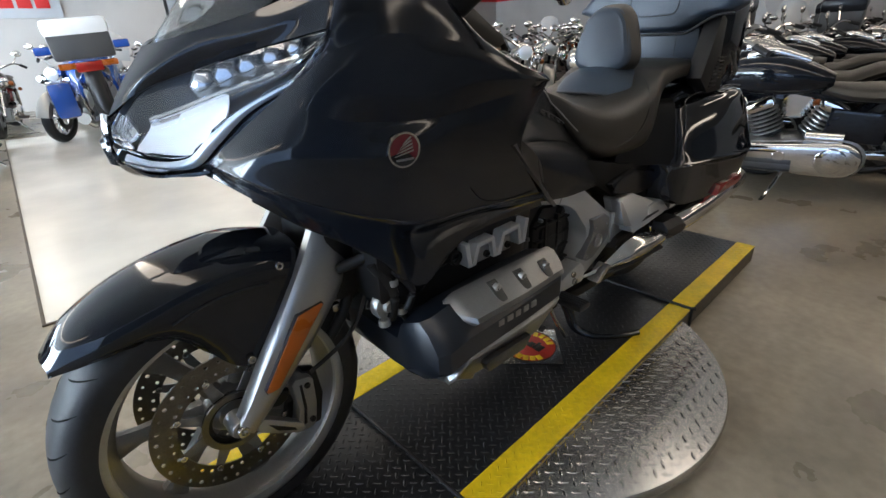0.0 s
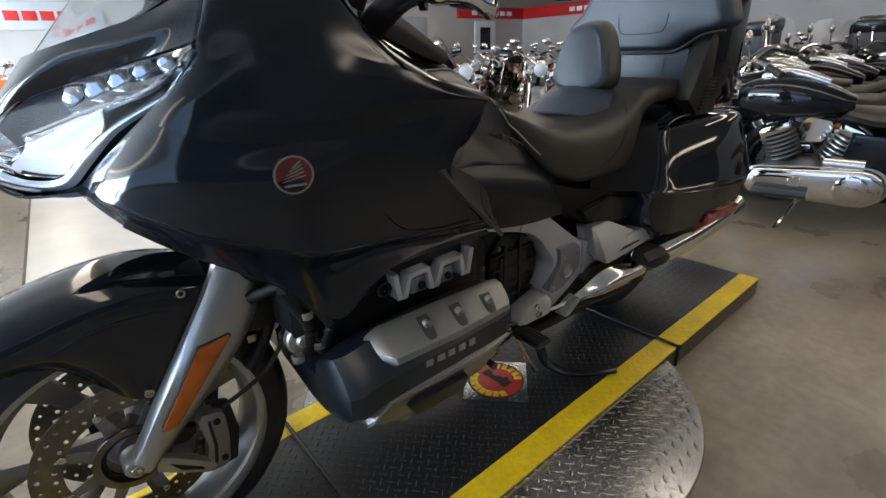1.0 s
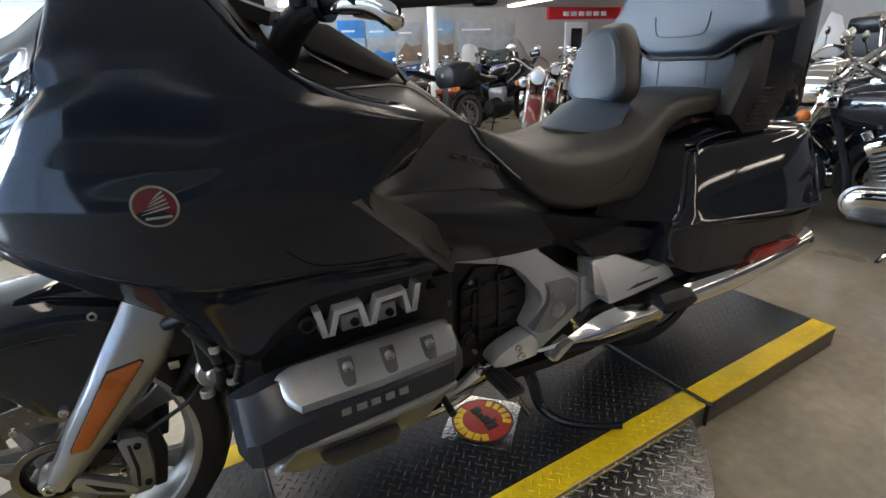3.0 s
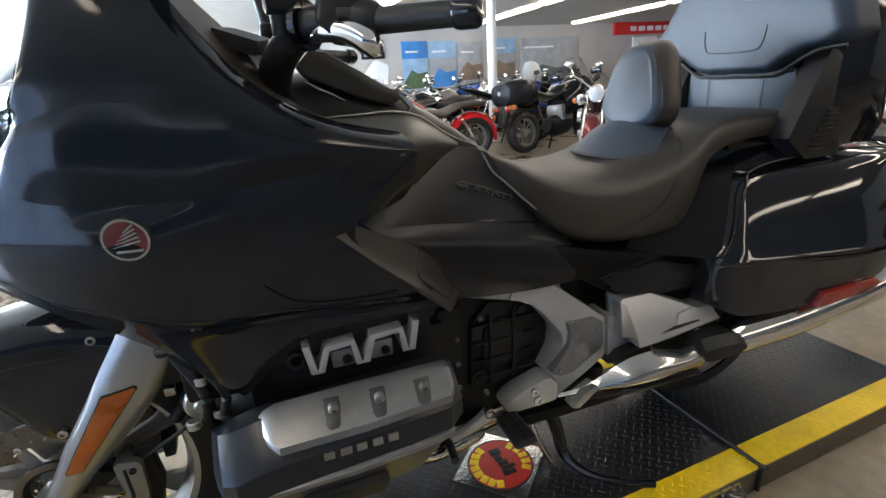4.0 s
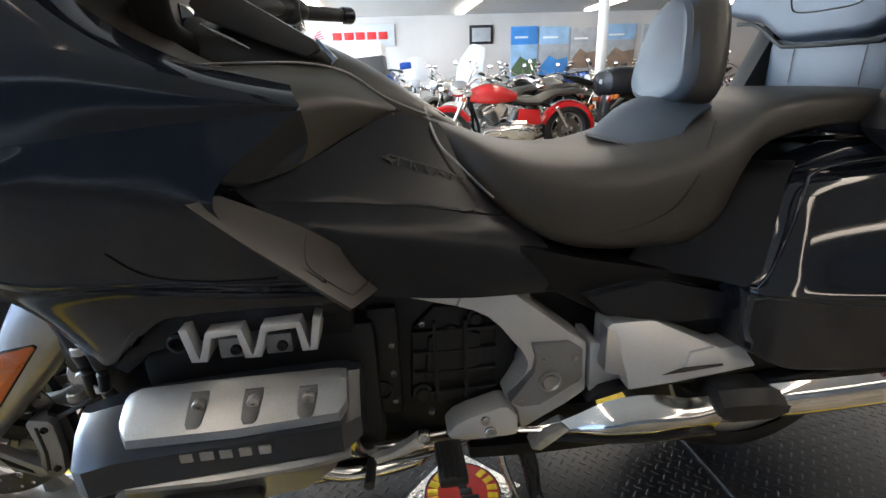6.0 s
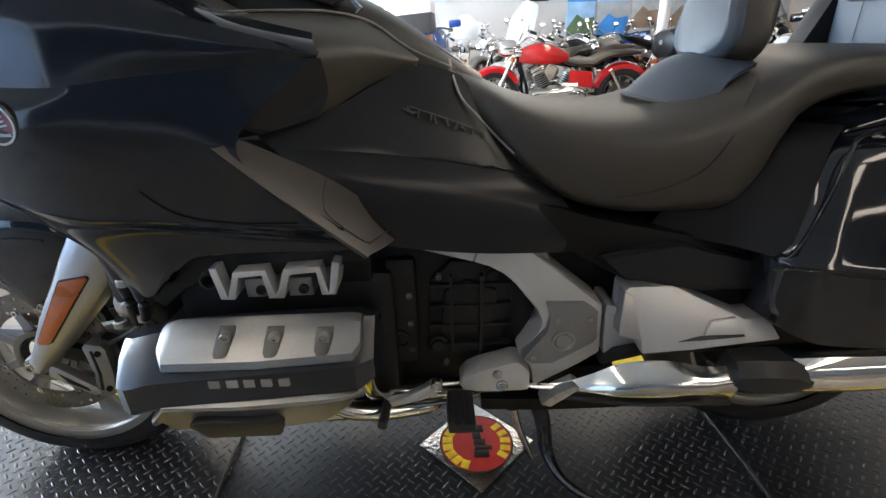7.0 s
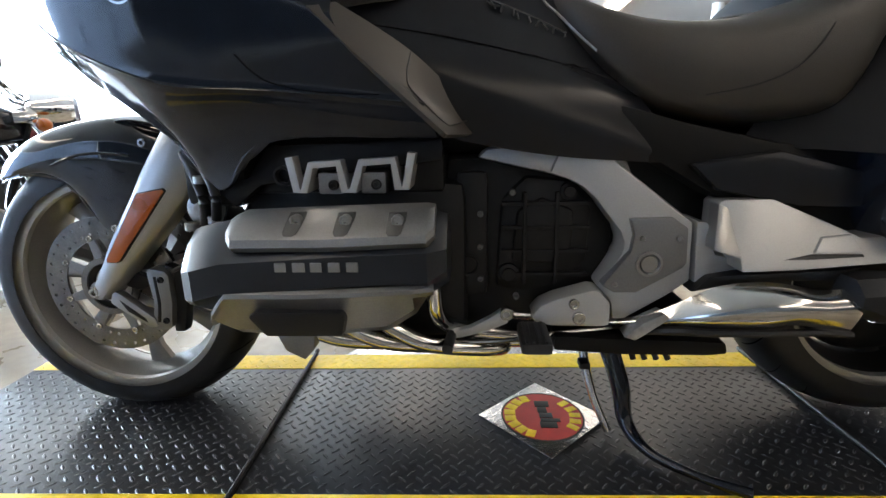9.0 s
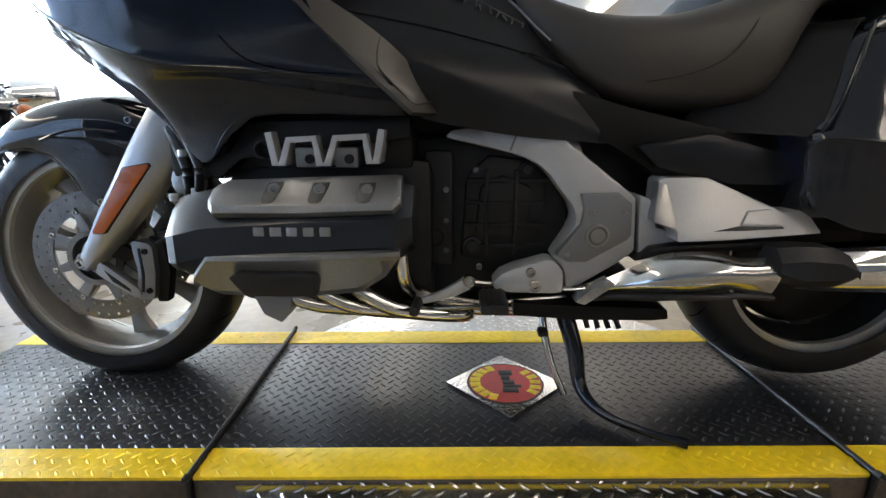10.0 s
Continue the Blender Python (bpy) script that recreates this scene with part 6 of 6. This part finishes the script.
def sport(label, body):
    """A short naked sport motorcycle facing +x."""
    c = thing("sport_motorcycle", label, "motorcycle", "showroom motorcycles")
    wheel_set(c, .70, .30, .06, "satin_black", 6)
    wheel_set(c, -.68, .30, .085, "satin_black", 6)
    part("front_fender", arc_fender(.70, .345, .075, 40, 140), body, c)
    for y in (-.1, .1):
        part("fork_leg", tube([(.70, y, .30), (.46, y, .90)], .026, 3, 10), "steel", c)
    part("tank", tank_mesh(-.10, .42, .70, .98, .18), body, c)
    part("tail", loft([[(x, h * math.cos(a), z + t * math.sin(a)) for a in (2 * math.pi * k / 12 for k in range(12))] for x, z, h, t in ((-.1, .80, .1, .05), (-.4, .82, .13, .05), (-.7, .92, .10, .05), (-.92, .97, .04, .02))]), "satin_black", c)
    part("headlight", box(.50, .66, -.13, .13, .84, 1.02, .05), body, c)
    part("engine", bevel(box(-.22, .28, -.19, .19, .22, .64), .05), "dark_engine", c)
    part("frame_spar", tube([(.42, .15, .84), (.1, .2, .66), (-.25, .15, .42)], .035, 14, 10), "silver", c)
    part("frame_spar", tube([(.42, -.15, .84), (.1, -.2, .66), (-.25, -.15, .42)], .035, 14, 10), "silver", c)
    part("swingarm", box(-.70, -.2, .1, .15, .27, .36, .015), "silver", c)
    part("silencer", tube([(.1, -.1, .22), (-.2, -.14, .24), (-.62, -.18, .40)], [.03, .05, .055], 16, 14), "steel", c)
    part("handlebar", tube([(.30, -.36, .98), (.42, -.15, 1.0), (.42, .15, 1.0), (.30, .36, .98)], .013, 24, 8), "satin_black", c)
    for y in (-.30, .30):
        part("mirror", box(.40, .44, y - .06, y + .06, 1.10, 1.17, .02), "black_plastic", c)
        part("mirror_arm", tube([(.40, y * .9, 1.0), (.42, y, 1.11)], .006, 3, 6), "black_plastic", c)
    part("stand", tube([(-.05, .1, .22), (-.02, .28, .01)], .012, 3, 8), "satin_black", c)
    return c


def ground_pose(x, y, heading, lean=-6, size=1.0, rise=0.0):
    return pose(x, y, FLOOR + 0.001 + rise, 0, 0, heading) @ pose(0, 0, 0, lean, 0, 0) @ Matrix.Scale(size, 4)


BIKES = dict(
    red=(lambda: cruiser("bright red cruiser with chrome engine and pipes", "red"), [(2.54, 5.63, 176), (10.90, 5.00, 200), (4.90, 11.30, 266)]),
    black=(lambda: cruiser("black cruiser with chrome engine on the showroom floor", "black_paint"), [(3.87, -0.04, 104, -6, 1.0), (4.66, 0.30, 98), (6.86, 0.46, 92), (8.52, -0.22, 95), (-1.90, 1.05, 42, -4), (3.49, 7.83, 200), (9.80, 5.60, 205), (6.22, 9.44, 170), (0.88, 9.76, 260), (7.33, 0.19, 94), (3.30, 11.30, 268), (6.60, 11.40, 264), (-3.05, 3.55, 222), (12.11, 0.70, 94), (12.20, 4.80, 220), (12.60, 6.20, 215), (8.02, 6.38, 225), (11.80, 6.40, 215)]),
    bagger=(lambda: cruiser("black touring cruiser with saddlebags", "black_paint", bags=True), [(5.51, 0.55, 97), (9.72, 0.36, 96), (7.92, 7.03, 215), (11.66, 0.76, 94), (5.99, 0.39, 95), (8.20, 11.30, 262)]),
    maroon=(lambda: cruiser("dark maroon cruiser with spot lamps and chrome front", "maroon", nacelle=True), [(4.65, 4.55, 231), (6.59, 6.47, 228), (8.59, 4.11, 215), (3.34, 9.33, 210), (4.10, 11.20, 267), (9.05, 0.30, 95), (9.80, 6.60, 222), (11.40, 7.00, 220), (9.80, 7.40, 225), (-2.35, 2.75, 222), (-0.25, 9.59, 262)]),
    chrome=(lambda: cruiser("silver and chrome cruiser with wire wheels", "silver_paint", wire=True, nacelle=True), [(5.55, 3.98, 224), (6.53, 4.23, 220), (0.77, 8.25, 235), (8.03, 5.49, 222), (-0.65, 6.55, 262), (5.45, 8.63, 200), (8.82, 8.31, 215), (10.60, 3.55, 200), (2.40, 11.20, 268), (5.74, 11.36, 265), (4.30, 8.68, 205), (-3.25, 5.62, 300), (10.64, 0.23, 95), (2.36, 9.44, 225), (13.40, 8.60, 222), (10.80, 9.20, 218), (13.20, 9.40, 215), (13.00, 10.20, 205), (11.40, 10.60, 204)]),
    screen=(lambda: cruiser("white cruiser with a tall clear windshield", "white", screen=True, nacelle=True), [(2.56, 6.86, 212), (7.90, 2.88, 205), (9.20, 2.38, 200), (-3.85, 4.28, 222), (1.60, 11.38, 268), (7.40, 11.40, 263), (11.98, 2.53, 200), (12.96, 2.33, 200), (13.40, 7.80, 212), (11.60, 8.00, 208)]),
    screened=(lambda: cruiser("black cruiser with a tall clear windshield", "black_paint", screen=True), [(4.98, 1.15, 98), (6.32, 1.47, 97), (7.68, 1.30, 96), (4.02, 1.05, 104)]),
    green=(lambda: cruiser("green cruiser with chrome fork", "green", nacelle=True), [(5.63, 2.75, 215)]),
    blue=(lambda: sport("bright blue naked sport motorcycle", "blue"), [(4.59, 6.67, 12), (6.12, 7.57, 25), (6.84, 8.61, 40), (5.01, 9.80, 30)]),
    orange=(lambda: sport("orange and white sport motorcycle", "orange"), [(-0.50, 10.81, 255), (8.09, 9.82, 200), (-1.30, 4.30, 300)]),
    grey=(lambda: tourer("black touring motorcycle with a round dark top case", "black_paint", "satin_black", "satin_black", True), [(4.92, 5.74, 15)]),
    white_case=(lambda: tourer("touring motorcycle with white top case and blue panniers", "blue", "white", "blue"), [(0.86, 7.00, 83, -4, 1.08)]),
    tall=(lambda: tourer("dark touring motorcycle with panniers and top case", "black_paint", "satin_black", "satin_black"), [(8.11, 1.64, 98), (6.78, 2.48, 97), (10.38, 2.21, 96), (13.00, 0.90, 95), (10.85, 2.15, 94)]),
)
for make, places in BIKES.values():
    first = make()
    for n, place in enumerate(places):
        if n:
            copy_thing(first, ground_pose(*place))
    first.matrix_basis = ground_pose(*places[0])
